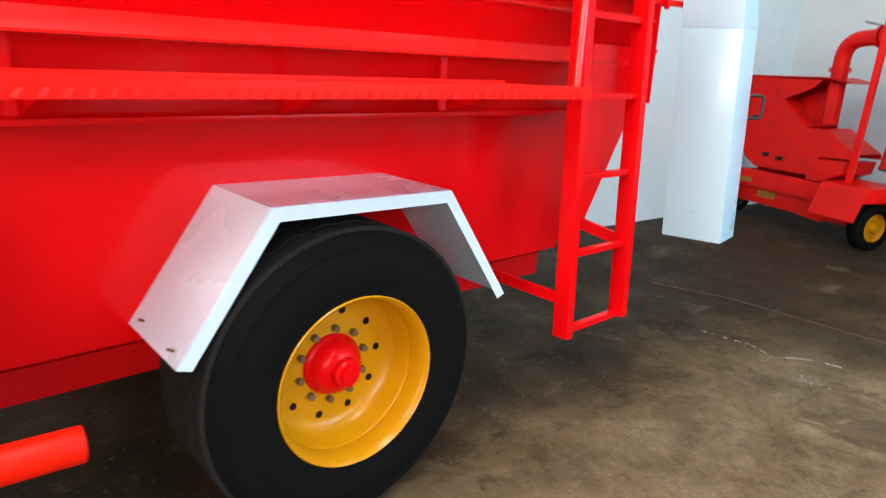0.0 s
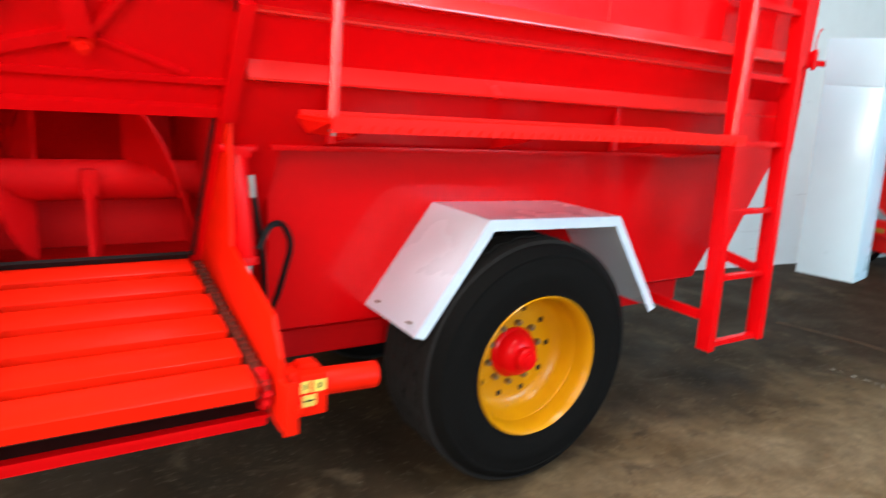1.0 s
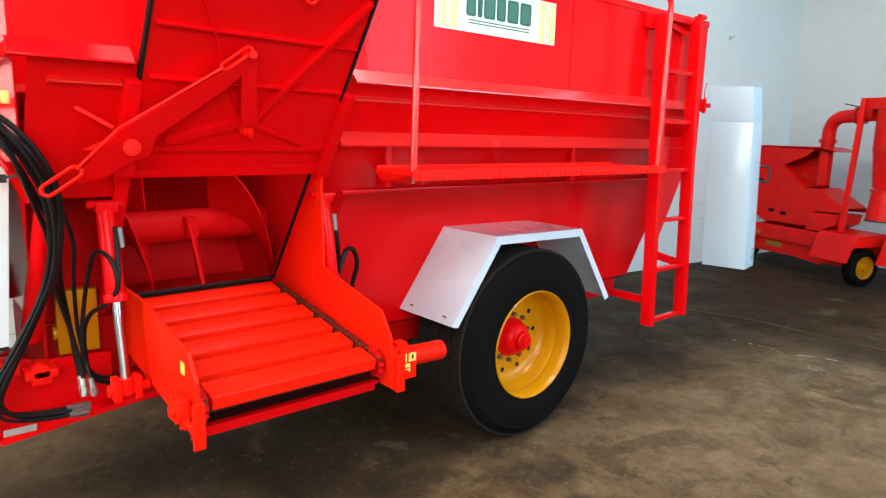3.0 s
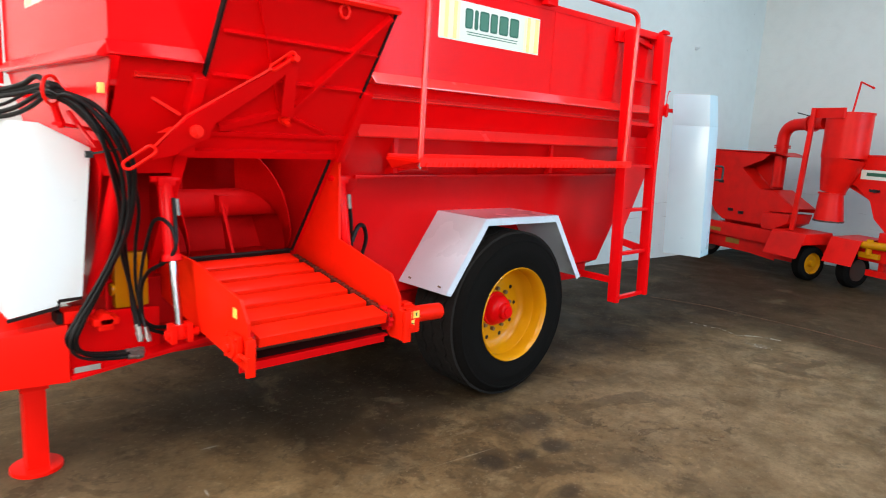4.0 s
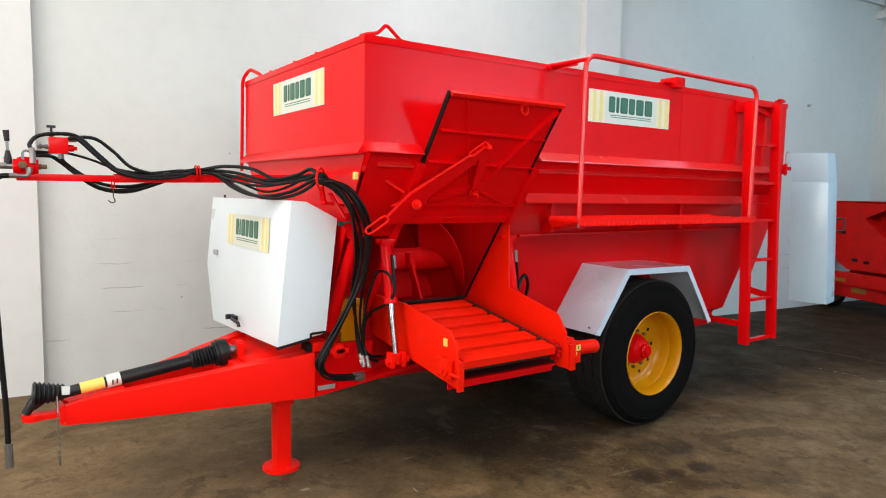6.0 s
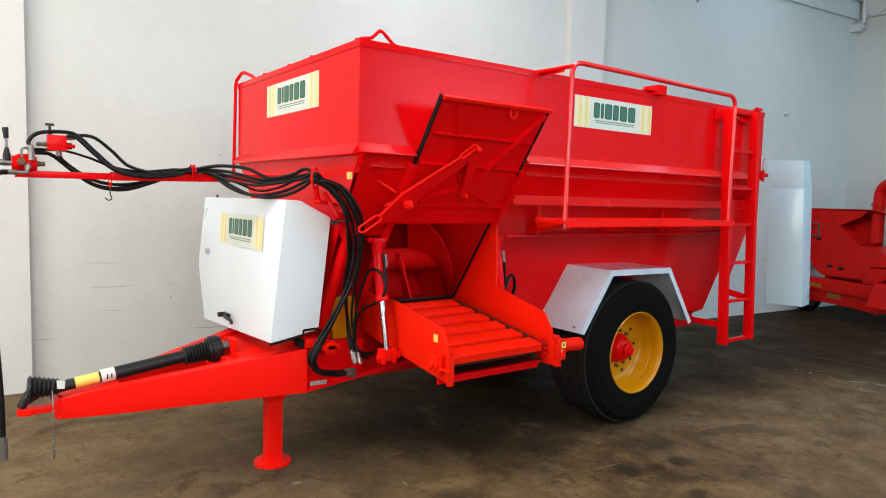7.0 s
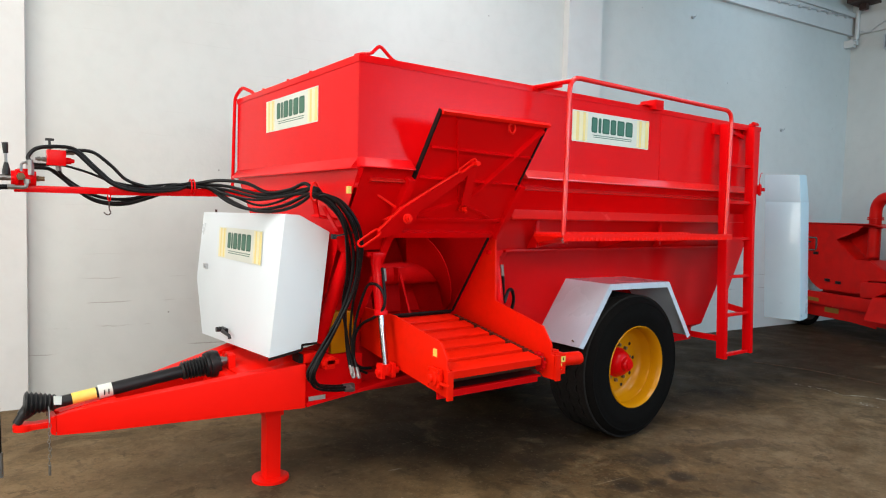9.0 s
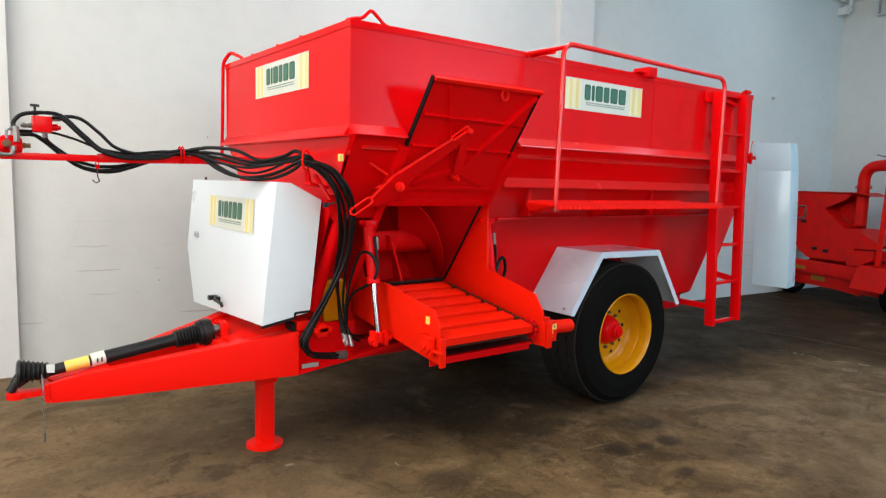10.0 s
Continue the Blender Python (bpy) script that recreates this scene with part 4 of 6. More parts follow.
rail = part("guard_rail", made(add_tube, rounded([(-0.975, -1.188, 1.465), (-0.962, -1.188, 2.388), (0.748, -1.188, 2.374), (0.733, -1.188, 1.45)], 0.085), 0.0150, 12), RAIL, wagon, "red tubular guard rail")
part("rail_tie", joined((add_tube, [(-1.075, NEAR - 0.004, 2.335), (-0.958, -1.188, 2.362)], 0.013, 10), (add_plate, [(-1.085, NEAR - 0.006, 2.345), (-0.985, -1.15, 2.353), (-0.985, -1.15, 2.330), (-1.03, NEAR - 0.006, 2.318)], 0.006), (add_cyl, (-1.075, NEAR - 0.02, 2.33), (-1.075, NEAR - 0.004, 2.33), 0.016, 10)), RED, rail)


def stile_y(z):
    """The back of a ladder stile, which leans towards the bin at its top."""
    return -1.095 + (z - 0.515) * 0.0336


def add_stile(bm, x0, x1, z0, z1):
    add_loft(bm, [(x, stile_y(z0) - d, z0) for x, d in ((x0, 0.07), (x1, 0.07), (x1, 0), (x0, 0))], [(x, stile_y(z1) - d, z1) for x, d in ((x0, 0.07), (x1, 0.07), (x1, 0), (x0, 0))])


ladder = part("ladder", made(add_stile, 0.845, 0.885, 0.515, 2.30), RED, wagon, "red steel access ladder", bevel=0.004)
part("stile", made(add_stile, 1.212, 1.250, 0.525, 2.315), RED, ladder, bevel=0.004)
for z in (0.540, 0.845, 1.14, 1.435, 1.715, 2.0):
    part("rung", made(add_box, 0.886, 1.211, stile_y(z) - 0.052, stile_y(z) - 0.020, z - 0.012, z + 0.012), RED, ladder, bevel=0.003)
part("top_bracket", joined((add_box, 0.775, 0.884, -1.034, NEAR - 0.006, 2.225, 2.31), (add_box, 1.212, 1.25, -1.032, NEAR - 0.006, 2.26, 2.30), (add_box, 0.886, 1.211, -1.06, NEAR - 0.006, 2.285, 2.312), (add_bar, (0.90, -1.04, 2.285), (1.20, -1.03, 2.235), 0.01, 0.03)), RED, ladder, bevel=0.002)
part("stay", made(add_bar, (0.865, -1.09, 0.665), (0.865, -0.56, 0.665), 0.012, 0.045), RED, ladder)
part("stay", made(add_bar, (1.232, -1.085, 0.850), (1.215, -0.895, 0.885), 0.012, 0.05), RED, ladder)

# Fender
FX = ((-0.555, 0.712), (-0.267, 1.120), (0.395, 1.110), (0.690, 0.682))
inner = ((-0.515, 0.700), (-0.246, 1.080), (0.376, 1.071), (0.655, 0.668))
fender = None
for i in (1, 0, 2):
    a, b, c, d = FX[i], FX[i + 1], inner[i + 1], inner[i]
    bm = bmesh.new()
    add_plate(bm, [(a[0], -0.962, a[1]), (b[0], -0.962, b[1]), (b[0], -0.556, b[1]), (a[0], -0.556, a[1])], 0.004)
    add_prism(bm, [a, b, c, d], "y", -0.967, -0.963)
    ob = part("fender" if i == 1 else "flap", bm, GALV, fender or wagon, "white galvanised angular mudguard" if i == 1 else "", smooth=False)
    fender = fender or ob
for x, y in ((-0.54, -0.64), (-0.545, -0.90)):
    part("bolt", made(add_cyl, (x - 0.01, y, 0.752), (x + 0.02, y, 0.735), 0.0045, 6), NUT, fender)
part("fender_stay", joined((add_box, 0.48, 0.62, -0.60, -0.556, 0.72, 0.76)), RED, fender)

# Wheels and axle


def wheel(y_out, sign):
    """One wheel; y_out is the outer side of the tyre, sign +1 if the inside lies at greater y."""
    W = 0.385
    c = (0, y_out, 0.528)

    def p(r, d):
        return (r, d * sign)

    tyre = part("tyre", made(add_lathe, [p(0.284, 0.030), p(0.292, -0.004), p(0.325, -0.007), p(0.333, -0.010), p(0.375, -0.010), p(0.398, -0.012), p(0.404, -0.009), p(0.425, -0.009), p(0.445, -0.004), p(0.450, -0.006), p(0.456, -0.005), p(0.462, 0.002), p(0.486, 0.018), p(0.495, 0.035), p(0.497, 0.06),
            p(0.497, W - 0.06), p(0.495, W - 0.035), p(0.486, W - 0.018), p(0.462, W), p(0.40, W + 0.008), p(0.33, W), p(0.296, W - 0.012)], c, 96, False), RUBBER, wagon, "black road tyre with worn zigzag ribs")
    # Ribs with zigzag edges, joined round the tread
    bm = bmesh.new()
    turns = 120
    for d0, d1, r, wave in ((0.030, 0.096, 0.5065, 0.6), (0.106, 0.182, 0.508, 1), (0.192, 0.270, 0.508, 1), (0.280, W - 0.030, 0.5065, 0.6)):
        rows = []
        for k in range(turns):
            a = 2 * math.pi * k / turns
            zig = 0.009 * (1 if k % 4 < 2 else -1)
            ring = []
            for rr, d in ((0.490, d0 + zig * (wave if d0 > 0.05 else 0)), (r, d0 + 0.003 + zig * (wave if d0 > 0.05 else 0)), (r, d1 - 0.003 + zig * (wave if d1 < W - 0.05 else 0)), (0.490, d1 + zig * (wave if d1 < W - 0.05 else 0))):
                ring.append(bm.verts.new(Vector(c) + Vector((rr * math.cos(a), d * sign, rr * math.sin(a)))))
            rows.append(ring)
        for k in range(turns):
            for q in range(3):
                bm.faces.new((rows[k][q], rows[k][q + 1], rows[(k + 1) % turns][q + 1], rows[(k + 1) % turns][q]))
    tagged(part("tyre_tread", bm, TREAD, tyre), "", "", "", "stuff")
    rim = part("rim", made(add_lathe, [p(0.280, 0.040), p(0.288, 0.000), p(0.291, -0.006), p(0.287, -0.011), p(0.278, -0.002), p(0.270, 0.020), p(0.265, 0.050), p(0.2665, 0.078), p(0.2625, 0.084), p(0.261, 0.118), p(0.257, 0.124), p(0.255, 0.140), p(0.240, 0.160), p(0.218, 0.174), p(0.205, 0.176), p(0.165, 0.176), p(0.13, 0.172), p(0.09, 0.172), p(0.02, 0.172)], c, 64, False), YELLOW, wagon, "yellow painted steel disc rim")
    for k in range(10):
        a = 2 * math.pi * (k + 0.35) / 10
        q = Vector(c) + Vector((0.128 * math.cos(a), 0, 0.128 * math.sin(a)))
        part("wheel_nut", made(add_cyl, q + Vector((0, 0.174 * sign, 0)), q + Vector((0, 0.150 * sign, 0)), 0.0125, 6), NUT, rim)
    for k in range(10):
        a = 2 * math.pi * (k + 0.1) / 10
        q = Vector(c) + Vector((0.188 * math.cos(a), 0, 0.188 * math.sin(a)))
        part("vent_hole", made(add_cyl, q + Vector((0, 0.180 * sign, 0)), q + Vector((0, 0.1750 * sign, 0)), 0.0135, 14), SEAL, rim)
    hub = part("hub", joined((add_lathe, [p(0.108, 0.172), p(0.107, 0.158), p(0.098, 0.150), p(0.093, 0.128), p(0.080, 0.106), p(0.062, 0.094), p(0.050, 0.090), p(0.049, 0.066), p(0.042, 0.058), p(0.01, 0.057)], c, 36)), RED, wagon, "red wheel hub")
    part("hub_cap", made(add_cyl, Vector(c) + Vector((0, 0.058 * sign, 0)), Vector(c) + Vector((0, 0.047 * sign, 0)), 0.033, 8), RED, hub, bevel=0.003)


wheel(-1.0, 1)
wheel(0.77, -1)
part("axle", made(add_box, -0.06, 0.06, -0.66, 0.43, 0.47, 0.59), DULL_RED, wagon, bevel=0.006)

# Chassis and drawbar
bm = bmesh.new()
for y in (-0.44, 0.21):
    add_box(bm, -2.3, 1.45, y - 0.04, y + 0.04, 0.50, 0.598)
part("chassis_beam", bm, DULL_RED, wagon, bevel=0.004)
for side in (0, 1):
    rows = [[(-3.46, -0.175, z) for z in (0.425, 0.525)], [(-3.30, -0.215, z) for z in (0.425, 0.560)], [(-2.315, -0.585, z) for z in (0.490, 0.738)]]
    bm = bmesh.new()
    rings = []
    for (lo, hi), inset in zip(rows, (0.05, 0.07, 0.09)):
        q = [Vector(lo), Vector(lo) + Vector((0.02, inset, 0)), Vector(hi) + Vector((0.02, inset, 0)), Vector(hi)]
        rings.append([bm.verts.new(mirror(p) if side else p) for p in q])
    for a, b in zip(rings, rings[1:]):
        for k in range(4):
            bm.faces.new((a[k], a[(k + 1) % 4], b[(k + 1) % 4], b[k]))
    bm.faces.new(rings[0])
    bm.faces.new(rings[-1])
    part("drawbar_beam", bm, ORANGE, wagon, bevel=0.006)
part("drawbar_nose", joined((add_loft, [(-3.482, y, z) for y, z in ((-0.165, 0.435), (-0.065, 0.435), (-0.065, 0.515), (-0.165, 0.515))], [(-3.461, y, z) for y, z in ((-0.1745, 0.4255), (-0.0555, 0.4255), (-0.0555, 0.5245), (-0.1745, 0.5245))]),
    (add_plate, [(-3.440, -0.128, 0.526), (-3.440, -0.102, 0.526), (-3.285, -0.082, 0.559), (-3.19, -0.046, 0.576), (-3.19, -0.184, 0.576), (-3.285, -0.148, 0.559)], 0.006), (add_box, -3.46, -3.40, -0.13, -0.10, 0.43, 0.515)), ORANGE, wagon)
part("hitch_tongue", joined((add_box, -3.585, -3.46, -0.15, -0.08, 0.462, 0.49), (add_cyl, (-3.595, -0.115, 0.46), (-3.595, -0.115, 0.492), 0.045, 20)), ORANGE, wagon, bevel=0.004)
part("front_crossmember", joined((add_box, -2.66, -2.60, -0.42, 0.19, 0.52, 0.652), (add_plate, [(-2.60, -0.42, 0.655), (-2.60, 0.19, 0.655), (-2.27, 0.33, 0.715), (-2.27, -0.55, 0.715)], 0.008)), ORANGE, wagon, bevel=0.004)
part("side_skirt", joined((add_prism, [(-2.30, 0.735), (-2.30, 0.505), (-1.92, 0.545), (-1.92, 0.74), (-2.16, 0.755), (-2.28, 0.79)], "y", -0.50, -0.49), (add_prism, [(-2.31, 0.495), (-1.60, 0.575), (-1.60, 0.60), (-2.31, 0.515)], "y", -0.59, -0.49)), RED, wagon, bevel=0.003)
part("jack_stand", joined((add_box, -2.448, -2.362, -0.359, -0.273, 0.038, 0.47), (add_box, -2.46, -2.35, -0.371, -0.261, 0.40, 0.44)), ORANGE, wagon, "orange-red parking stand", bevel=0.005)
part("foot_plate", made(add_cyl, (-2.405, -0.316, 0.02), (-2.405, -0.316, 0.038), 0.105, 32), ORANGE, wagon, bevel=0.003)
part("beam_ear", joined((add_box, -2.325, -2.235, -0.583, -0.50, 0.741, 0.792),), ORANGE, wagon, bevel=0.004)
part("gap_seal", made(add_box, -2.350, -2.329, -0.575, -0.48, 0.741, 0.786), SEAL, wagon, "black rubber strip under the cover")
part("data_plate", made(add_box, -2.30, -2.20, -0.5925, -0.5905, 0.528, 0.552), ALU, wagon, "small aluminium data plate")
part("brace_tube", made(add_cyl, (-2.125, -0.72, 1.40), (-2.175, -0.45, 0.83), 0.036, 18), RED, wagon)
part("gearbox", joined((add_box, -2.085, -1.94, -0.425, -0.37, 0.735, 0.985), (add_cyl, (-2.10, -0.40, 0.82), (-2.08, -0.40, 0.82), 0.03, 18)), YELLOW, wagon, "yellow gearbox", bevel=0.01)
part("hose_rest", joined((add_box, -2.22, -2.12, -0.60, -0.50, 0.715, 0.745), (add_box, -2.20, -2.14, -0.59, -0.52, 0.69, 0.715), (add_cyl, (-2.17, -0.60, 0.735), (-2.17, -0.50, 0.735), 0.03, 12)), ORANGE, wagon, bevel=0.005)
part("trough_front_plate", made(add_box, -2.14, -2.13, -0.48, 0.25, 0.62, 0.93), DULL_RED, wagon)

# Top fittings
part("lifting_loop", made(add_tube, rounded([(-2.24, -0.95, TOP + 0.012), (-2.19, -0.95, TOP + 0.03), (-2.15, -0.95, TOP + 0.035), (-2.10, -0.95, TOP + 0.085), (-2.02, -0.95, TOP + 0.02), (-1.94, -0.95, TOP + 0.012)], 0.02, 4), 0.009, 8), RED, wagon)
part("top_bracket", joined((add_box, -0.06, 0.10, -1.03, -0.95, TOP + 0.0125, TOP + 0.022), (add_box, 0.02, 0.11, -1.06, -0.93, TOP - 0.01, TOP + 0.055)), RED, wagon, bevel=0.004)
part("rear_lug", joined((add_box, 1.36, 1.42, -1.03, -0.98, TOP + 0.012, TOP + 0.03), (add_cyl, (1.36, -1.01, TOP + 0.03), (1.42, -1.01, TOP + 0.03), 0.012, 8)), RED, wagon)
part("far_handrail", made(add_tube, rounded([(-2.26, 0.83, 1.73), (-2.26, 0.79, 2.36), (-2.24, 0.70, 2.42), (-2.22, 0.55, 2.37), (-2.22, 0.50, 2.34)], 0.04), 0.012, 10), RED, wagon)
for y in (-0.42, -0.1, 0.3):
    part("rim_bolt", made(add_cyl, (FRONT + 0.01, y, TOP + 0.012), (FRONT + 0.01, y, TOP + 0.022), 0.01, 6), RED, wagon)
part("marker_lamp", made(add_box, -2.262, -2.243, -0.942, -0.918, 1.665, 1.702), SUN_YELLOW, wagon, "small amber side reflector", bevel=0.003)

# White cover over the front drive
BX0, BX1 = -2.475, -2.515
front = [(-0.66, 1.555, BX0), (0.78, 1.545, BX0), (0.86, 1.08, -2.50), (0.67, 0.715, BX1), (-0.56, 0.785, BX1)]
mid = [(-0.664, 1.550, -2.395), (0.783, 1.541, -2.395), (0.863, 1.08, -2.40), (0.673, 0.745, -2.43), (-0.58, 0.805, -2.43)]
back = [(-0.67, 1.462, -2.225), (0.79, 1.470, -2.225), (0.87, 1.08, -2.225), (0.68, 0.80, -2.262), (-0.61, 0.845, -2.262)]
bm = bmesh.new()
for a, b in ((front, mid), (mid, back)):
    add_loft(bm, [(x, y, z) for y, z, x in a], [(x, y, z) for y, z, x in b])
bmesh.ops.remove_doubles(bm, verts=bm.verts, dist=1e-5)
bmesh.ops.delete(bm, geom=[f for f in bm.faces if all(abs(v.co.x + 2.41) < 0.025 for v in f.verts) and len(f.verts) == 5], context="FACES_ONLY")
cover = part("front_cover", bm, WHITE, wagon, "white sheet-metal drive cover", bevel=0.006)
part("edge_seal", joined((add_bar, (-2.520, -0.562, 0.777), (-2.345, -0.594, 0.818), 0.010, 0.012), (add_bar, (-2.345, -0.594, 0.818), (-2.345, -0.598, 0.848), 0.010, 0.012), (add_bar, (-2.345, -0.598, 0.846), (-2.262, -0.612, 0.852), 0.010, 0.012)), SEAL, cover, "black rubber edge strip")
part("handle", joined((add_box, -2.532, -2.514, 0.12, 0.20, 0.81, 0.835), (add_tube, rounded([(-2.53, 0.17, 0.822), (-2.55, 0.12, 0.822), (-2.55, -0.01, 0.818), (-2.55, -0.02, 0.80)], 0.010), 0.010, 8), (add_cyl, (-2.515, 0.21, 0.82), (-2.56, 0.21, 0.82), 0.016, 12)), BLACK, cover, "black latch handle")
part("lock", joined((add_box, -2.512, -2.498, 0.60, 0.66, 1.165, 1.20), (add_cyl, (-2.50, 0.62, 1.185), (-2.52, 0.62, 1.185), 0.012, 10)), ALU, cover)
part("hinge_stud", made(add_cyl, (BX0 + 0.03, 0.60, 1.545), (BX0 + 0.03, 0.60, 1.565), 0.008, 8), DARK, cover)
# White cover at the rear, swung open
ring_a = [(2.00, -0.850, 0.715), (2.11, -1.115, 0.705), (2.29, -1.095, 0.715), (2.22, -0.80, 0.72)]
ring_m = [(2.015, -0.800, 1.75), (2.07, -1.085, 1.745), (2.25, -1.070, 1.75), (2.20, -0.74, 1.75)]
ring_b = [(2.035, -0.770, 1.995), (2.05, -1.070, 1.985), (2.20, -1.060, 1.99), (2.18, -0.72, 1.99)]
bm = bmesh.new()
add_loft(bm, ring_a, ring_m)
add_loft(bm, [Vector(p) for p in ring_m], ring_b)
cover2 = part("rear_cover", bm, BLUE_LIT, wagon, "white sheet-metal rear cover swung open, blue daylight in its colour", bevel=0.004)
part("handle", made(add_tube, rounded([(2.265, -1.082, 1.44), (2.30, -1.13, 1.44), (2.30, -1.13, 1.33), (2.265, -1.086, 1.33)], 0.02), 0.008, 8), BLACK, cover2, "black pull handle")
part("hinge_arm", made(add_bar, (1.50, -0.70, 1.86), (2.10, -0.77, 1.86), 0.02, 0.03), RED, wagon)
part("cover_hinge", joined((add_box, 1.495, 1.522, -1.025, -0.98, 1.795, 1.87), (add_cyl, (1.515, -1.012, 1.785), (1.515, -1.012, 1.88), 0.011, 10), (add_tube, [(1.512, -1.01, 1.865), (1.512, -1.01, 1.93), (1.53, -1.01, 1.975), (1.55, -1.01, 1.97)], 0.003, 6)), RED, wagon, "red hinge bracket", bevel=0.002)


def sign(place, parent):
    """A cream sticker 0.77 m wide with yellow bands; the maker's mark is drawn as plain green blocks."""
    W, Ht = 0.765, 0.195
    board = part("maker_sign", made(add_box, -W / 2, W / 2, -0.0015, 0, -Ht / 2, Ht / 2), CREAM, parent, "cream and yellow maker's sticker with green marks")
    for x, w, mat in ((-0.377, 0.030, PALE_YELLOW), (-0.347, 0.026, BAND), (-0.318, 0.030, PALE_YELLOW), (-0.285, 0.024, BAND), (-0.256, 0.014, PALE_YELLOW), (0.253, 0.016, PALE_YELLOW), (0.276, 0.026, BAND), (0.308, 0.028, PALE_YELLOW), (0.342, 0.034, BAND)):
        part("yellow_band", made(add_box, x, x + w, -0.0028, -0.0016, -Ht / 2 + 0.006, Ht / 2 - 0.006), mat, board)
    # The maker's mark: plain upright blocks with rounded corners, a dark outline round a paler fill
    z0, z1 = -0.030, 0.068
    for x, w in ((-0.205, 0.056), (-0.138, 0.028), (-0.100, 0.070), (-0.020, 0.056), (0.048, 0.072), (0.132, 0.074)):
        for name, inset, y, mat in (("mark", 0.0, -0.0022, GREEN), ("mark_fill", 0.010, -0.0030, PRINT)):
            x0, x1, lo, hi, r = x + inset, x + w - inset, z0 + inset, z1 - inset, 0.012 - inset * 0.6
            ring = [(cx + r * math.cos(a), cz + r * math.sin(a)) for cx, cz, a0 in ((x1 - r, hi - r, 0), (x0 + r, hi - r, 90), (x0 + r, lo + r, 180), (x1 - r, lo + r, 270)) for a in [radians(a0 + q) for q in (0, 30, 60, 90)]]
            if x1 - x0 > 2 * r:
                part(name, made(add_prism, ring, "y", y, -0.0016), mat, board)
    for z, x0, x1 in ((-0.046, -0.190, 0.200), (-0.058, -0.185, 0.195)):
        part("text_bar", made(add_box, x0, x1, -0.0024, -0.0016, z - 0.0022, z + 0.0022), PRINT, board)
    board.matrix_local = place
    return board


sign(Matrix.Translation((-0.357, NEAR - 0.001, 2.148)), wagon)
sign(Matrix.Translation((FRONT - 0.001, -0.165, 2.160)) @ Matrix.Rotation(radians(-90), 4, "Z"), wagon)
tilt = math.atan2(BX0 - BX1, 0.77)
sign(Matrix.Translation((-2.4885, 0.01, 1.358)) @ Matrix.Rotation(radians(-90), 4, "Z") @ Matrix.Rotation(-tilt, 4, "X"), wagon)

# PTO shaft, resting in the drawbar ---------------------------------------------------
pto = thing("pto_shaft", (-2.62, -0.115, 0.68), "black plastic-guarded PTO drive shaft with yellow and white stickers", "drive shaft")
A, B = Vector((-2.60, -0.115, 0.696)), Vector((-3.60, -0.115, 0.556))


def along(t):
    return A.lerp(B, t) - pto.location


def ribbed(t0, t1, r0, r1, n):
    """A concertina boot as one turned surface along the shaft."""
    bm = bmesh.new()
    d = (B - A).normalized()
    side, up = axes_of(d)
    rings = []
    for k in range(n * 2 + 1):
        c = along(t0 + (t1 - t0) * k / (2 * n))
        r = (r0 + (r1 - r0) * k / (2 * n)) * (1.0 if k % 2 else 0.80)
        rings.append([bm.verts.new(c + (side * math.cos(2 * math.pi * q / 20) + up * math.sin(2 * math.pi * q / 20)) * r) for q in range(20)])
    for a, b in zip(rings, rings[1:]):
        for q in range(20):
            bm.faces.new((a[q], a[(q + 1) % 20], b[(q + 1) % 20], b[q]))
    bm.faces.new(rings[0])
    bm.faces.new(rings[-1])
    return bm


part("guard_tube", made(add_cyl, along(0.22), along(0.60), 0.034, 20), BLACK, pto)
part("inner_tube", made(add_cyl, along(0.60), along(0.90), 0.028, 20), BLACK, pto)
part("boot", ribbed(0.115, 0.25, 0.060, 0.052, 8), BLACK, pto, "ribbed black boot")
part("boot_ring", joined((add_cyl, along(0.045), along(0.060), 0.070, 24), (add_cyl, along(0.060), along(0.10), 0.076, 24), (add_cyl, along(0.10), along(0.12), 0.070, 24)), BLACK, pto, bevel=0.006)
part("yoke", joined((add_cyl, along(-0.01), along(0.05), 0.022, 14), (add_cyl, along(0.015), along(0.03), 0.028, 14)), STEEL, pto, "bright steel yoke")
part("shaft_bracket", joined((add_box, 0.015, 0.055, -0.060, -0.048, -0.06, 0.055), (add_box, 0.015, 0.055, 0.048, 0.060, -0.06, 0.055), (add_cyl, (0.02, 0, 0.015), (0.06, 0, 0.015), 0.044, 18)), ORANGE, pto, "red shaft bracket", bevel=0.003)
A, B = Vector((-3.455, -0.115, 0.578)), Vector((-3.605, -0.115, 0.592))
part("boot", ribbed(0.0, 0.92, 0.042, 0.064, 7), BLACK, pto, "ribbed black boot")
part("yoke", joined((add_cyl, Vector((-3.555, -0.115, 0.575)) - pto.location, Vector((-3.600, -0.115, 0.530)) - pto.location, 0.040, 14, 0.028), (add_cyl, Vector((-3.598, -0.115, 0.535)) - pto.location, Vector((-3.622, -0.115, 0.497)) - pto.location, 0.022, 12)), BLACK, pto)
part("tag", made(add_plate, [along(t) + Vector((0, y, z)) for t, y, z in ((-0.15, -0.040, 0.04), (0.10, -0.050, 0.045), (0.10, -0.062, 0.005), (-0.12, -0.052, 0.0))], 0.003), CREAM, pto, "pale plastic tag")
A, B = Vector((-2.60, -0.115, 0.696)), Vector((-3.60, -0.115, 0.556))
part("yellow_sticker", made(add_cyl, along(0.675), along(0.785), 0.0294, 20), SUN_YELLOW, pto, "yellow safety sticker")
part("white_sticker", made(add_cyl, along(0.60), along(0.665), 0.0355, 20), CREAM, pto, "white printed sticker")
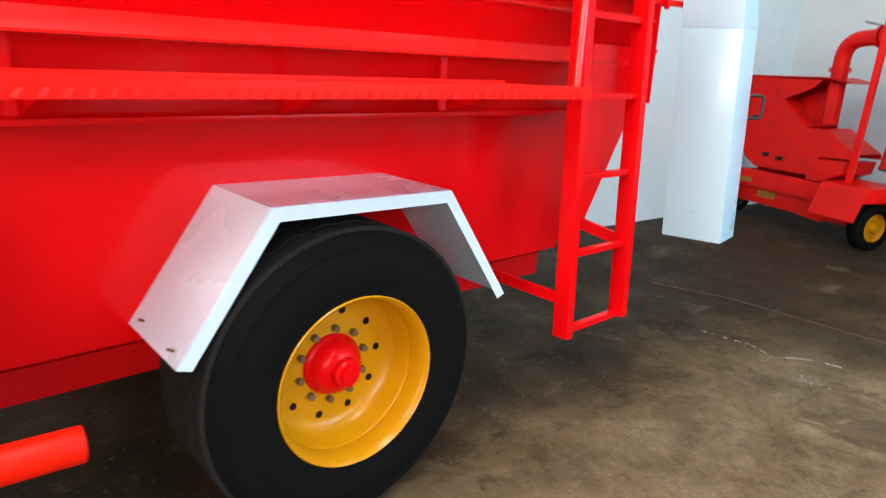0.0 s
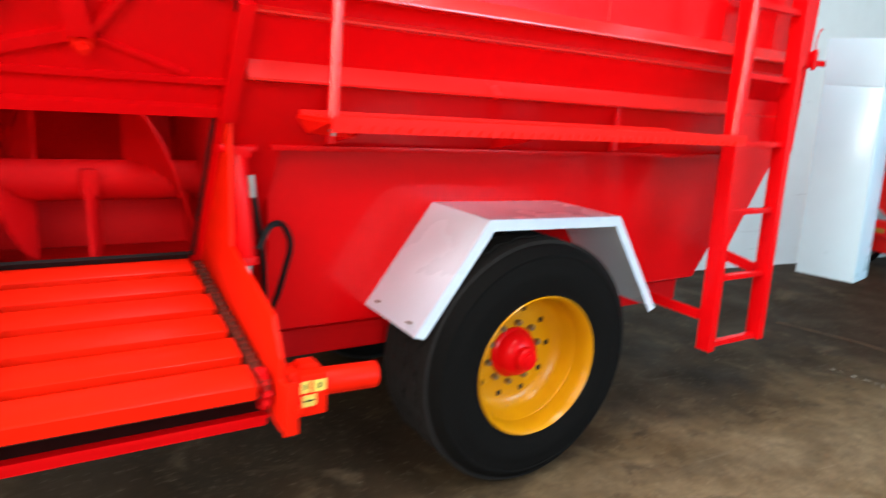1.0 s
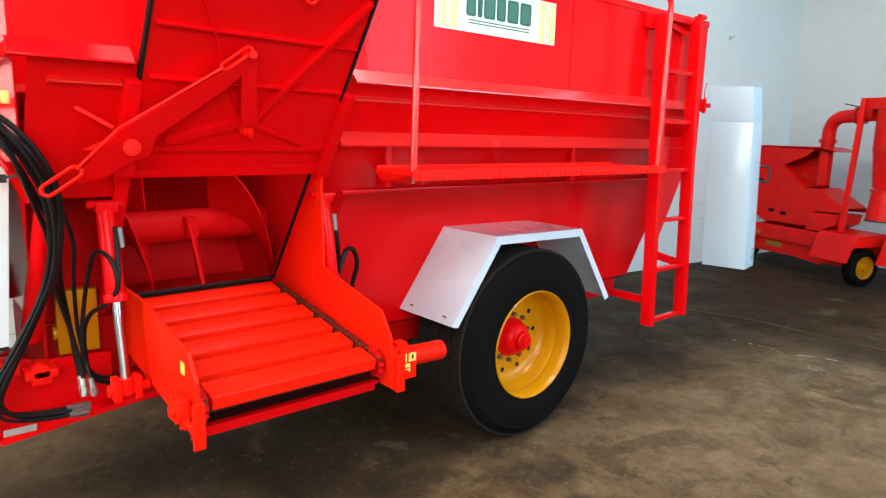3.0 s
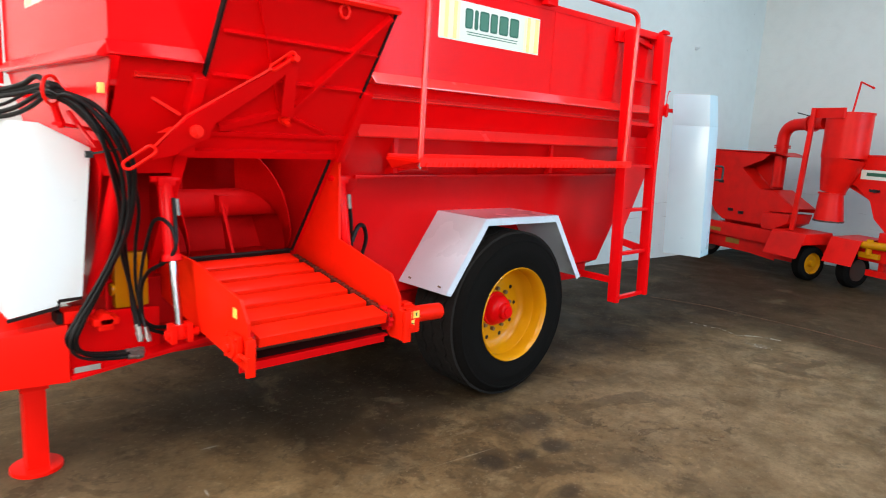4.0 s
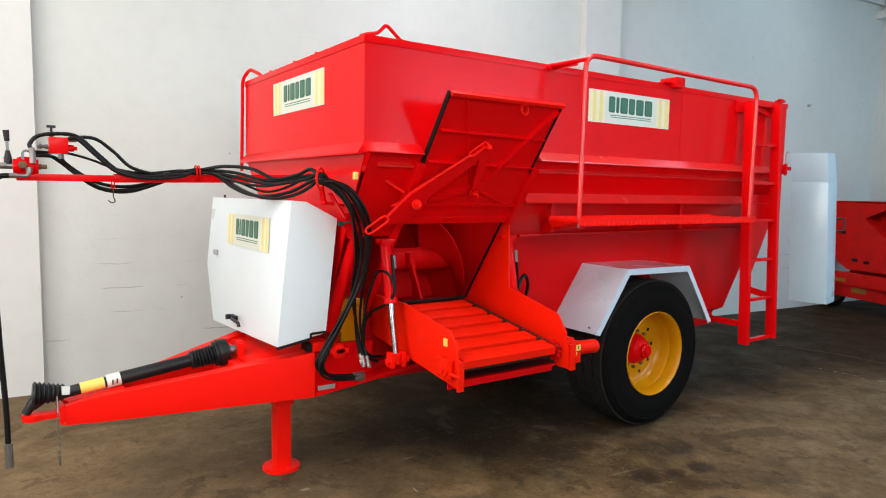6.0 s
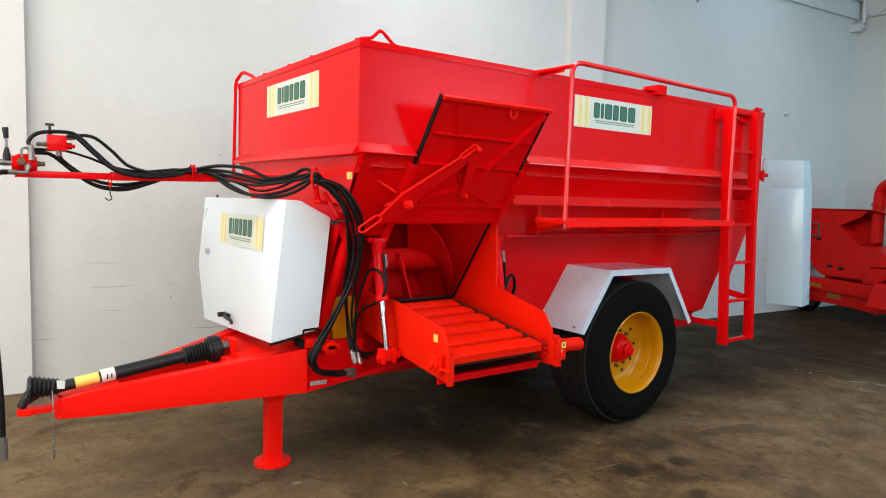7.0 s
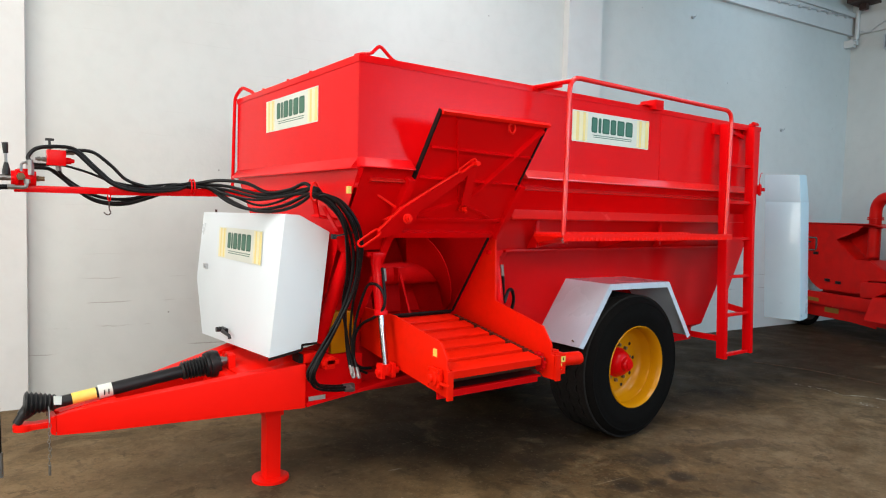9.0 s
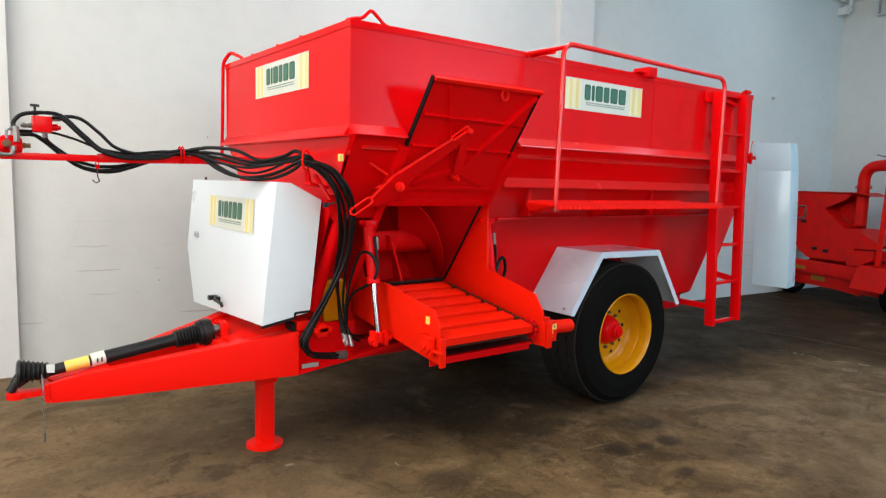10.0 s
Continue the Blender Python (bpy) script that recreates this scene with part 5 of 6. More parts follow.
for t, a in ((0.62, 0.4), (0.64, 0.2)):
    part("text_bar", made(add_box, along(t).x - 0.003, along(t).x + 0.003, -0.040, -0.0362, along(t).z - 0.012, along(t).z + 0.014), BLACK, pto)
# Hitch chain hanging from the drawbar
chain = bmesh.new()
for k in range(12):
    z = 0.50 - k * 0.019
    d = Vector((0.006, 0, 0)) if k % 2 else Vector((0, 0.006, 0))
    c = Vector((-3.49 + 0.002 * math.sin(k), -0.185, z))
    add_tube(chain, [c + d * math.cos(a) * 1.0 + Vector((0, 0, 0.012 * math.sin(a))) for a in [i * math.pi / 4 for i in range(9)]], 0.0017, 5)
ch = part("hitch_chain", chain, STEEL, None)
tagged(ch, "thin steel safety chain hanging from the drawbar", "chain")
part("linch_pin", made(add_cyl, (-3.49, -0.185, 0.285), (-3.49, -0.185, 0.235), 0.006, 8), STEEL, ch)
part("chain_wrap", made(add_tube, rounded([(-3.49, -0.19, 0.50), (-3.49, -0.14, 0.60), (-3.49, -0.06, 0.53), (-3.49, -0.06, 0.50)], 0.02), 0.004, 6), STEEL, ch)

# Control lever stand on a beam in front of the bin --------------------------------------
CY = -0.07
beam = thing("valve_beam", (-2.3, CY, 1.655), "red square-tube beam carrying hydraulic valves", "control beam")
o = beam.location


def rel(*p):
    return Vector(p) - o


part("tube", joined((add_bar, rel(-2.18, CY, 1.672), rel(-3.20, CY, 1.652), 0.045, 0.045), (add_bar, rel(-3.18, CY, 1.650), rel(-3.62, CY, 1.648), 0.034, 0.034)), RED, beam, bevel=0.003)
part("clamp_bolt", made(add_cyl, rel(-3.16, CY, 1.672), rel(-3.16, CY, 1.695), 0.008, 6), RED, beam)
hook = part("hook", made(add_tube, rounded([rel(-3.207, CY - 0.03, 1.60), rel(-3.207, CY - 0.03, 1.555), rel(-3.197, CY - 0.03, 1.535), rel(-3.215, CY - 0.03, 1.524), rel(-3.232, CY - 0.03, 1.540)], 0.008, 3), 0.0032, 6), DARK, beam, "small steel hook")
part("hook_link", made(add_tube, [rel(-3.207 + 0.007 * math.cos(a), CY - 0.03, 1.622 + 0.026 * math.sin(a)) for a in [k * math.pi / 6 for k in range(13)]], 0.003, 6), RED, hook, "red link of the hook")
VY = CY - 0.05
valve = part("valve_block", joined((add_cyl, rel(-3.632, CY, 1.699), rel(-3.528, CY, 1.699), 0.036, 20), (add_cyl, rel(-3.615, CY, 1.699), rel(-3.600, CY, 1.699), 0.043, 20), (add_cyl, rel(-3.560, CY, 1.699), rel(-3.545, CY, 1.699), 0.043, 20), (add_cyl, rel(-3.58, CY, 1.665), rel(-3.58, CY, 1.745), 0.026, 16)), RED, beam, "red hydraulic valve block", bevel=0.004)
part("spool_end", joined((add_cyl, rel(-3.685, CY, 1.700), rel(-3.632, CY, 1.700), 0.015, 16), (add_cyl, rel(-3.668, CY, 1.700), rel(-3.655, CY, 1.700), 0.018, 6)), STEEL, valve, "bright steel spool end")
part("plug", joined((add_cyl, rel(-3.528, CY, 1.700), rel(-3.492, CY, 1.700), 0.011, 12), (add_cyl, rel(-3.528, CY, 1.700), rel(-3.516, CY, 1.700), 0.016, 6)), NUT, valve, "dull brass plug")
part("gauge_nut", joined((add_cyl, rel(-3.594, CY - 0.034, 1.706), rel(-3.594, CY - 0.062, 1.706), 0.019, 6), (add_cyl, rel(-3.594, CY - 0.062, 1.706), rel(-3.594, CY - 0.072, 1.706), 0.011, 12)), NUT, valve, "dull brass nut")
part("lever", made(add_cyl, rel(-3.650, CY, 1.755), rel(-3.652, CY, 1.825), 0.0065, 10), STEEL, valve)
part("lever_boot", joined((add_cyl, rel(-3.650, CY, 1.715), rel(-3.650, CY, 1.740), 0.017, 12), (add_cyl, rel(-3.650, CY, 1.740), rel(-3.650, CY, 1.772), 0.016, 12, 0.009)), BLACK, valve, "black rubber lever boot")
part("knob", made(add_cyl, rel(-3.651, CY, 1.815), rel(-3.654, CY, 1.868), 0.011, 14, 0.014), BLACK, valve, "black lever knob", bevel=0.003)
part("fitting", joined((add_cyl, rel(-3.551, VY, 1.715), rel(-3.552, VY, 1.760), 0.015, 6), (add_cyl, rel(-3.552, VY, 1.755), rel(-3.556, VY, 1.788), 0.013, 12)), STEEL, valve, "bright steel hose fitting")
part("elbow", joined((add_tube, rounded([rel(-3.648, VY, 1.654), rel(-3.572, VY, 1.652), rel(-3.568, VY, 1.690)], 0.018), 0.0095, 10), (add_cyl, rel(-3.650, VY, 1.654), rel(-3.618, VY, 1.653), 0.014, 6), (add_cyl, rel(-3.568, VY, 1.674), rel(-3.568, VY, 1.694), 0.014, 6)), STEEL, valve, "bright steel elbow")
part("bleed_pipe", made(add_tube, rounded([rel(-3.592, VY, 1.730), rel(-3.592, VY, 1.768), rel(-3.575, VY, 1.776), rel(-3.555, VY, 1.762)], 0.010, 4), 0.0058, 8), STEEL, valve)
flow = part("flow_valve", joined((add_box, *sum(([a - q, b - q] for a, b, q in ((-3.483, -3.400, o.x), (CY - 0.035, CY + 0.035, o.y), (1.768, 1.845, o.z))), [])), (add_cyl, rel(-3.401, CY, 1.795), rel(-3.374, CY, 1.795), 0.017, 14), (add_cyl, rel(-3.36, CY, 1.795), rel(-3.374, CY, 1.795), 0.010, 14)), RED, beam, "red flow control valve", bevel=0.004)
part("port", joined((add_cyl, rel(-3.483, CY, 1.797), rel(-3.530, CY, 1.797), 0.008, 10), (add_cyl, rel(-3.483, CY, 1.797), rel(-3.500, CY, 1.797), 0.013, 6), (add_cyl, rel(-3.510, CY, 1.797), rel(-3.522, CY, 1.797), 0.013, 6), (add_cyl, rel(-3.400, CY - 0.01, 1.834), rel(-3.362, CY - 0.01, 1.836), 0.010, 8), (add_cyl, rel(-3.432, CY, 1.770), rel(-3.430, CY, 1.742), 0.014, 6)), STEEL, flow)
part("knob", joined((add_cyl, rel(-3.469, CY, 1.845), rel(-3.469, CY, 1.892), 0.006, 10), (add_cyl, rel(-3.469, CY, 1.850), rel(-3.469, CY, 1.858), 0.013, 12), (add_box, *sum(([a - q, b - q] for a, b, q in ((-3.488, -3.450, o.x), (CY - 0.008, CY + 0.008, o.y), (1.890, 1.902, o.z))), []))), BLACK, flow, "black wing knob")

# Hydraulic hoses -----------------------------------------------------------------------------
ring_at = Vector((-2.378, -0.80, 1.667))
# Each run: from the valves along the beam to the tie, across to the guide ring, then down to the fittings
RUNS = (
    ((-3.556, -0.12, 1.780), (-3.562, -0.11, 1.806), (-3.522, -0.10, 1.848), (-3.425, -0.10, 1.862), (-3.352, -0.10, 1.847), (-3.263, -0.10, 1.762), (-3.172, -0.11, 1.686), (-3.035, -0.11, 1.665), (-2.863, -0.11, 1.682)),
    ((-3.368, -0.08, 1.836), (-3.340, -0.09, 1.851), (-3.274, -0.10, 1.842), (-3.196, -0.10, 1.781), (-3.116, -0.105, 1.707), (-2.977, -0.10, 1.676), (-2.87, -0.10, 1.696)),
    ((-3.550, -0.06, 1.772), (-3.480, -0.05, 1.772), (-3.398, -0.05, 1.770), (-3.297, -0.06, 1.742), (-3.192, -0.095, 1.700), (-3.055, -0.10, 1.682), (-2.87, -0.09, 1.702)),
    ((-3.555, -0.03, 1.760), (-3.480, -0.02, 1.757), (-3.431, -0.02, 1.727), (-3.369, -0.02, 1.673), (-3.292, -0.02, 1.614), (-3.213, -0.02, 1.586), (-3.118, -0.02, 1.584), (-3.019, -0.02, 1.614), (-2.93, -0.04, 1.650), (-2.86, -0.085, 1.682)),
    ((-3.430, -0.07, 1.745), (-3.410, -0.03, 1.722), (-3.355, 0.0, 1.680), (-3.280, 0.0, 1.634), (-3.200, 0.0, 1.612), (-3.110, 0.0, 1.612), (-3.010, 0.0, 1.632), (-2.92, -0.04, 1.664), (-2.86, -0.08, 1.690)),
    ((-3.545, -0.06, 1.752), (-3.46, -0.03, 1.750), (-3.41, -0.01, 1.712), (-3.345, -0.005, 1.662), (-3.27, 0.0, 1.610), (-3.19, 0.0, 1.592), (-3.10, 0.0, 1.598), (-3.0, 0.0, 1.626), (-2.92, -0.05, 1.655), (-2.86, -0.095, 1.676)),
    ((-3.400, -0.10, 1.842), (-3.36, -0.11, 1.838), (-3.275, -0.12, 1.755), (-3.185, -0.12, 1.682), (-3.05, -0.12, 1.655), (-2.87, -0.115, 1.672)))
ACROSS = (
    ((-2.748, -0.12, 1.714), (-2.664, -0.20, 1.729), (-2.573, -0.35, 1.715), (-2.504, -0.50, 1.664), (-2.441, -0.65, 1.683), (-2.408, -0.75, 1.712)),
    ((-2.732, -0.12, 1.706), (-2.633, -0.25, 1.695), (-2.536, -0.42, 1.658), (-2.469, -0.57, 1.656), (-2.409, -0.72, 1.681)),
    ((-2.704, -0.13, 1.694), (-2.611, -0.28, 1.640), (-2.535, -0.42, 1.597), (-2.476, -0.55, 1.614), (-2.409, -0.72, 1.669)),
    ((-2.704, -0.13, 1.690), (-2.633, -0.25, 1.624), (-2.568, -0.38, 1.575), (-2.503, -0.50, 1.563), (-2.451, -0.64, 1.583), (-2.407, -0.75, 1.629)),
    ((-2.704, -0.13, 1.682), (-2.642, -0.23, 1.618), (-2.585, -0.34, 1.580), (-2.519, -0.46, 1.574), (-2.458, -0.62, 1.601), (-2.407, -0.75, 1.652)),
    ((-2.722, -0.13, 1.692), (-2.640, -0.26, 1.650), (-2.550, -0.42, 1.625), (-2.480, -0.57, 1.640), (-2.415, -0.72, 1.660)),
    ((-2.722, -0.12, 1.696), (-2.630, -0.27, 1.672), (-2.540, -0.43, 1.640), (-2.472, -0.58, 1.644), (-2.410, -0.73, 1.668)))
LOOP = ((-2.346, -0.82, 1.654), (-2.285, -0.86, 1.618), (-2.209, -0.87, 1.519), (-2.154, -0.84, 1.400), (-2.136, -0.80, 1.262), (-2.149, -0.76, 1.127), (-2.190, -0.73, 1.004), (-2.245, -0.70, 0.881), (-2.300, -0.68, 0.772), (-2.331, -0.67, 0.685), (-2.287, -0.66, 0.624), (-2.176, -0.64, 0.593), (-2.060, -0.615, 0.578))
DROP = ((-2.340, -0.82, 1.648), (-2.290, -0.85, 1.612), (-2.221, -0.86, 1.522), (-2.160, -0.80, 1.387), (-2.097, -0.70, 1.226), (-2.079, -0.62, 1.059), (-2.057, -0.585, 0.891), (-2.043, -0.59, 0.777), (-2.036, -0.61, 0.703), (-2.037, -0.635, 0.655))
for i in range(7):
    turn = 2.4 * i
    side, lift = math.cos(turn), math.sin(turn)
    pts = [*RUNS[i], (-2.80, -0.10 + 0.014 * side, 1.697 + 0.014 * lift), *ACROSS[i], ring_at + Vector((0.010 * side, 0.0, 0.026 * lift))]
    for k, (x, y, z) in enumerate(LOOP if i in (0, 2, 3, 6) else DROP):
        spread = (0.021 + 0.009 * math.sin(k * 0.9 + i)) * (0.6 if k > 5 else 1.0)
        pts.append((x + spread * side * 1.3, y + spread * lift, z + (0.010 * lift if k > 8 else 0)))
    h = part("hydraulic_hose", made(add_tube, smooth_line(pts, 7), (0.0096, 0.0088, 0.0064, 0.0092, 0.0090, 0.0074, 0.0084)[i], 9), HOSE, None)
    tagged(h, "black rubber hydraulic hose tied along the red beam", "hose", "hydraulic hoses")
    e, d = Vector(pts[-1]), (Vector(pts[-1]) - Vector(pts[-2])).normalized()
    part("end_fitting", joined((add_cyl, e - d * 0.045, e + d * 0.02, 0.011, 10), (add_cyl, e - d * 0.01, e + d * 0.01, 0.014, 6)), STEEL, h, "bright crimped fitting")


def small_hose(name, pts, r, label):
    return tagged(part(name, made(add_tube, smooth_line(pts, 7), r, 8), HOSE, None), label, "hose", "hydraulic hoses")


small_hose("hydraulic_hose", [(-1.938, -0.745, 1.265), (-1.944, -0.775, 1.18), (-1.950, -0.800, 1.10), (-1.962, -0.80, 1.045), (-1.992, -0.76, 0.995), (-2.020, -0.68, 0.950), (-2.032, -0.62, 0.88), (-2.030, -0.60, 0.78), (-2.020, -0.60, 0.715), (-1.975, -0.59, 0.675), (-1.90, -0.575, 0.660)], 0.0085, "black hose beside the near lift cylinder")
small_hose("hydraulic_hose", [(-1.958, -0.808, 1.055), (-1.956, -0.805, 1.10), (-1.965, -0.785, 1.150), (-1.985, -0.745, 1.178), (-2.003, -0.70, 1.165), (-2.015, -0.66, 1.09), (-2.026, -0.62, 0.98), (-2.038, -0.605, 0.85), (-2.034, -0.60, 0.74), (-2.005, -0.595, 0.675), (-1.93, -0.58, 0.635)], 0.0080, "black hose looped onto the lift cylinder")
small_hose("hydraulic_hose", [(-1.07, -0.76, 1.25), (-1.055, -0.76, 1.15), (-1.035, -0.74, 1.05), (-1.02, -0.72, 0.97), (-1.005, -0.69, 0.86), (-0.99, -0.65, 0.74)], 0.010, "black hose beside the rear lift cylinder")
small_hose("hydraulic_hose", [(-1.05, -0.77, 1.02), (-1.01, -0.76, 1.09), (-0.96, -0.74, 1.09), (-0.925, -0.72, 1.02), (-0.935, -0.70, 0.93), (-0.955, -0.68, 0.83), (-0.985, -0.65, 0.73)], 0.011, "black hose loop beside the rear lift cylinder")
hanging = small_hose("hydraulic_hose", [(-3.645, -0.12, 1.654), (-3.69, -0.125, 1.645), (-3.722, -0.13, 1.59), (-3.725, -0.13, 1.3), (-3.715, -0.13, 0.9), (-3.70, -0.13, 0.55), (-3.697, -0.13, 0.36)], 0.0125, "black hose hanging down from the valve")
part("end_fitting", made(add_cyl, (-3.697, -0.13, 0.37), (-3.695, -0.13, 0.25), 0.017, 8), STEEL, hanging, "bright steel coupling")
part("hose_ring", made(add_tube, [ring_at + Vector((0.034 * math.cos(a), 0.030 * math.cos(a), 0.050 * math.sin(a))) for a in [i * math.pi / 12 for i in range(25)]], 0.006, 8), ORANGE, wagon)
part("hose_ring_post", joined((add_bar, (-2.37, -0.79, 1.618), (-2.34, -0.76, 1.54), 0.02, 0.02), (add_bar, (-2.36, -0.77, 1.55), (-2.21, -0.70, 1.53), 0.05, 0.012), (add_bar, (-2.33, -0.80, 1.60), (-2.24, -0.79, 1.47), 0.03, 0.008)), RED, wagon)
part("hose_clip", joined((add_bar, (-2.26, -0.80, 1.445), (-2.17, -0.83, 1.465), 0.006, 0.008), (add_box, -2.275, -2.250, -0.80, -0.78, 1.43, 1.455)), BLACK, wagon, "black hose clip")
part("clip_plate", made(add_plate, [(-2.26, -0.775, 1.49), (-2.17, -0.80, 1.50), (-2.16, -0.76, 1.36), (-2.20, -0.74, 1.36)], 0.006), RED, wagon)
part("hose_tie", made(add_tube, [rel(-2.80, -0.10 + 0.034 * math.cos(a), 1.690 + 0.040 * math.sin(a)) for a in [i * math.pi / 8 for i in range(17)]], 0.004, 6), RED, beam)
part("hose_tie", made(add_tube, [rel(-2.785, -0.10 + 0.034 * math.cos(a), 1.690 + 0.040 * math.sin(a)) for a in [i * math.pi / 8 for i in range(17)]], 0.004, 6), RED, beam)

# Hammer mill trailers by the end wall ------------------------------------------------------------
TURN_MILL = Matrix.Rotation(math.atan2(0.9325, 0.361), 4, "Z")
# In a mill's own frame x runs along its axle, +y faces the open hall and z points up.


def small_wheel(parent, x, y, outward, r=0.215):
    """A small trailer wheel on an axle along x; outward is the sign of x on its outer side."""
    m = Matrix.Translation((x, y, r)) @ Matrix.Rotation(radians(90 * outward), 4, "Z")
    # The dark inner disc is added to hide the rim's open back
    for name, bm, mat in (("tyre", made(add_lathe, [(0.6 * r, 0.02), (0.72 * r, 0), (0.9 * r, 0.008), (r, 0.035), (r, 0.125), (0.9 * r, 0.152), (0.72 * r, 0.16), (0.6 * r, 0.14)], (0, 0, 0), 40, False), RUBBER),
            ("rim", made(add_lathe, [(0.62 * r, 0.02), (0.6 * r, 0.012), (0.52 * r, 0.05), (0.3 * r, 0.055), (0.02, 0.05)], (0, 0, 0), 32, False), YELLOW), ("hub_cap", made(add_cyl, (0, 0.06, 0), (0, 0.0, 0), 0.04, 16), YELLOW), ("inner_disc", made(add_cyl, (0, 0.15, 0), (0, 0.07, 0), 0.6 * r, 24), DARK)):
        part(name, bm, mat, parent).matrix_local = m


def trailer_fender(parent, x0, x1, y):
    prof = [(y + 0.34, 0.29), (y + 0.22, 0.585), (y - 0.22, 0.60), (y - 0.32, 0.29)]
    ob = None
    for k in (1, 0, 2):
        a, b = prof[k], prof[k + 1]
        made_one = part("fender" if k == 1 else "flap", made(add_plate, [(x0, a[0], a[1]), (x1, a[0], a[1]), (x1, b[0], b[1]), (x0, b[0], b[1])], 0.006), FAR_RED, ob or parent)
        ob = ob or made_one
    part("end_plate", made(add_prism, [(prof[0][0] - 0.07, 0.46), prof[1], prof[2], (prof[3][0] + 0.07, 0.46)], "x", x0 - 0.006 if x0 < 0 else x1, x0 if x0 < 0 else x1 + 0.006), FAR_RED, ob)


def under_frame(m, w):
    part("frame", joined((add_box, -0.42, w, 0.06, 0.10, 0.36, 0.54), (add_box, -0.42, w, -0.40, -0.36, 0.36, 0.54), (add_box, w - 0.07, w, -0.36, 0.06, 0.38, 0.50), (add_box, -0.42, -0.35, -0.36, 0.06, 0.38, 0.50)), FAR_RED, m, bevel=0.006)
    part("axle", made(add_box, -0.80, w - 0.1, -0.04, 0.04, 0.18, 0.25), FAR_RED, m)
    for x in (-0.30, w - 0.3):
        part("axle_post", made(add_box, x, x + 0.06, -0.035, 0.035, 0.25, 0.38), FAR_RED, m)


def mill():
    m = thing("hammer_mill", (0, 0, 0), "red hammer mill trailer with a blower pipe and cyclone", "farm machine", "hammer mills by the end wall")
    side = [(0.90, 1.54), (0.90, 0.98), (0.85, 0.78), (0.76, 0.66), (0.60, 0.57), (-0.15, 0.60), (-0.19, 0.78), (-0.58, 0.80), (-0.55, 0.86), (-0.19, 1.05), (0.02, 1.05), (0.36, 1.31), (0.02, 1.44), (-0.10, 1.54)]
    part("housing_side", made(add_prism, side, "y", 0.0, 0.012), FAR_RED, m)
    part("housing_side", made(add_prism, side, "y", -0.36, -0.348), FAR_RED, m)
    part("housing_end", made(add_box, 0.888, 0.90, -0.347, -0.001, 0.98, 1.54), FAR_RED, m)
    part("housing_curve", made(add_plate, [(0.893, -0.347, 0.98), (0.893, -0.001, 0.98), (0.755, -0.001, 0.66), (0.755, -0.347, 0.66)], 0.01), FAR_RED, m)
    part("housing_bottom", made(add_box, -0.15, 0.60, -0.347, -0.001, 0.575, 0.59), FAR_RED, m)
    part("feed_mouth", made(add_plate, [(0.36, -0.002, 1.31), (0.36, -0.346, 1.31), (0.02, -0.346, 1.05), (0.02, -0.002, 1.05)], 0.008), FAR_RED, m)
    part("mouth_back", made(add_plate, [(0.34, -0.20, 1.32), (0.02, -0.20, 1.06), (-0.16, -0.20, 1.06), (-0.16, -0.20, 1.49)], 0.008), FAR_RED, m)
    part("hopper_lip", made(add_plate, [(0.90, 0.02, 1.545), (-0.14, 0.02, 1.545), (-0.38, 0.0, 1.50), (-0.38, -0.30, 1.50), (-0.14, -0.36, 1.545), (0.90, -0.36, 1.545)], 0.010), FAR_RED, m)
    part("slope_cover", made(add_plate, [(-0.19, -0.001, 1.055), (-0.19, -0.347, 1.055), (-0.57, -0.347, 0.85), (-0.57, -0.001, 0.85)], 0.008), FAR_RED, m)
    part("rotor_housing", made(add_prism, [(-0.16, 0.595), (-0.16, 0.76), (-0.58, 0.78), (-0.55, 0.66), (-0.35, 0.56), (-0.16, 0.545)], "y", -0.30, 0.10), FAR_RED, m, bevel=0.01)
    for x, z in ((0.70, 1.10), (0.47, 0.72), (0.28, 0.70)):
        part("latch", joined((add_box, x - 0.04, x + 0.04, 0.012, 0.028, z - 0.02, z + 0.02), (add_cyl, (x, 0.02, z), (x, 0.05, z), 0.018, 10)), BLACK, m, "black latch")
    part("handle", made(add_tube, rounded([(0.80, 0.02, 1.26), (0.88, 0.06, 1.28), (0.92, 0.06, 1.26), (0.92, 0.06, 1.10)], 0.02), 0.011, 8), BLACK, m, "black handle")
    under_frame(m, 0.92)
    part("frame_skirt", made(add_prism, [(-0.40, 0.36), (0.84, 0.36), (0.80, 0.24), (-0.38, 0.15)], "y", 0.03, 0.042), FAR_RED, m)
    part("yellow_sticker", made(add_box, 0.52, 0.80, 0.1005, 0.103, 0.40, 0.45), REFLECTOR, m)
    part("text_bar", made(add_box, 0.22, 0.46, 0.0425, 0.045, 0.26, 0.33), REFLECTOR, m)
    small_wheel(m, -0.93, 0.0, -1)
    small_wheel(m, 0.92, 0.0, 1)
    trailer_fender(m, -0.95, -0.46, 0.0)
    pipe = part("blower_pipe", made(add_tube, rounded([(-0.15, -0.10, 1.10), (-0.15, -0.10, 1.90), (-0.72, -0.10, 1.93)], 0.20, 10), 0.075, 20), FAR_RED, m)
    for p, q in (((-0.15, -0.10, 1.60), (-0.15, -0.10, 1.618)), ((-0.15, -0.10, 1.624), (-0.15, -0.10, 1.642)), ((-0.50, -0.10, 1.918), (-0.53, -0.10, 1.920)), ((-0.56, -0.10, 1.922), (-0.59, -0.10, 1.924))):
        part("flange", made(add_cyl, p, q, 0.100, 20), FAR_RED, pipe)
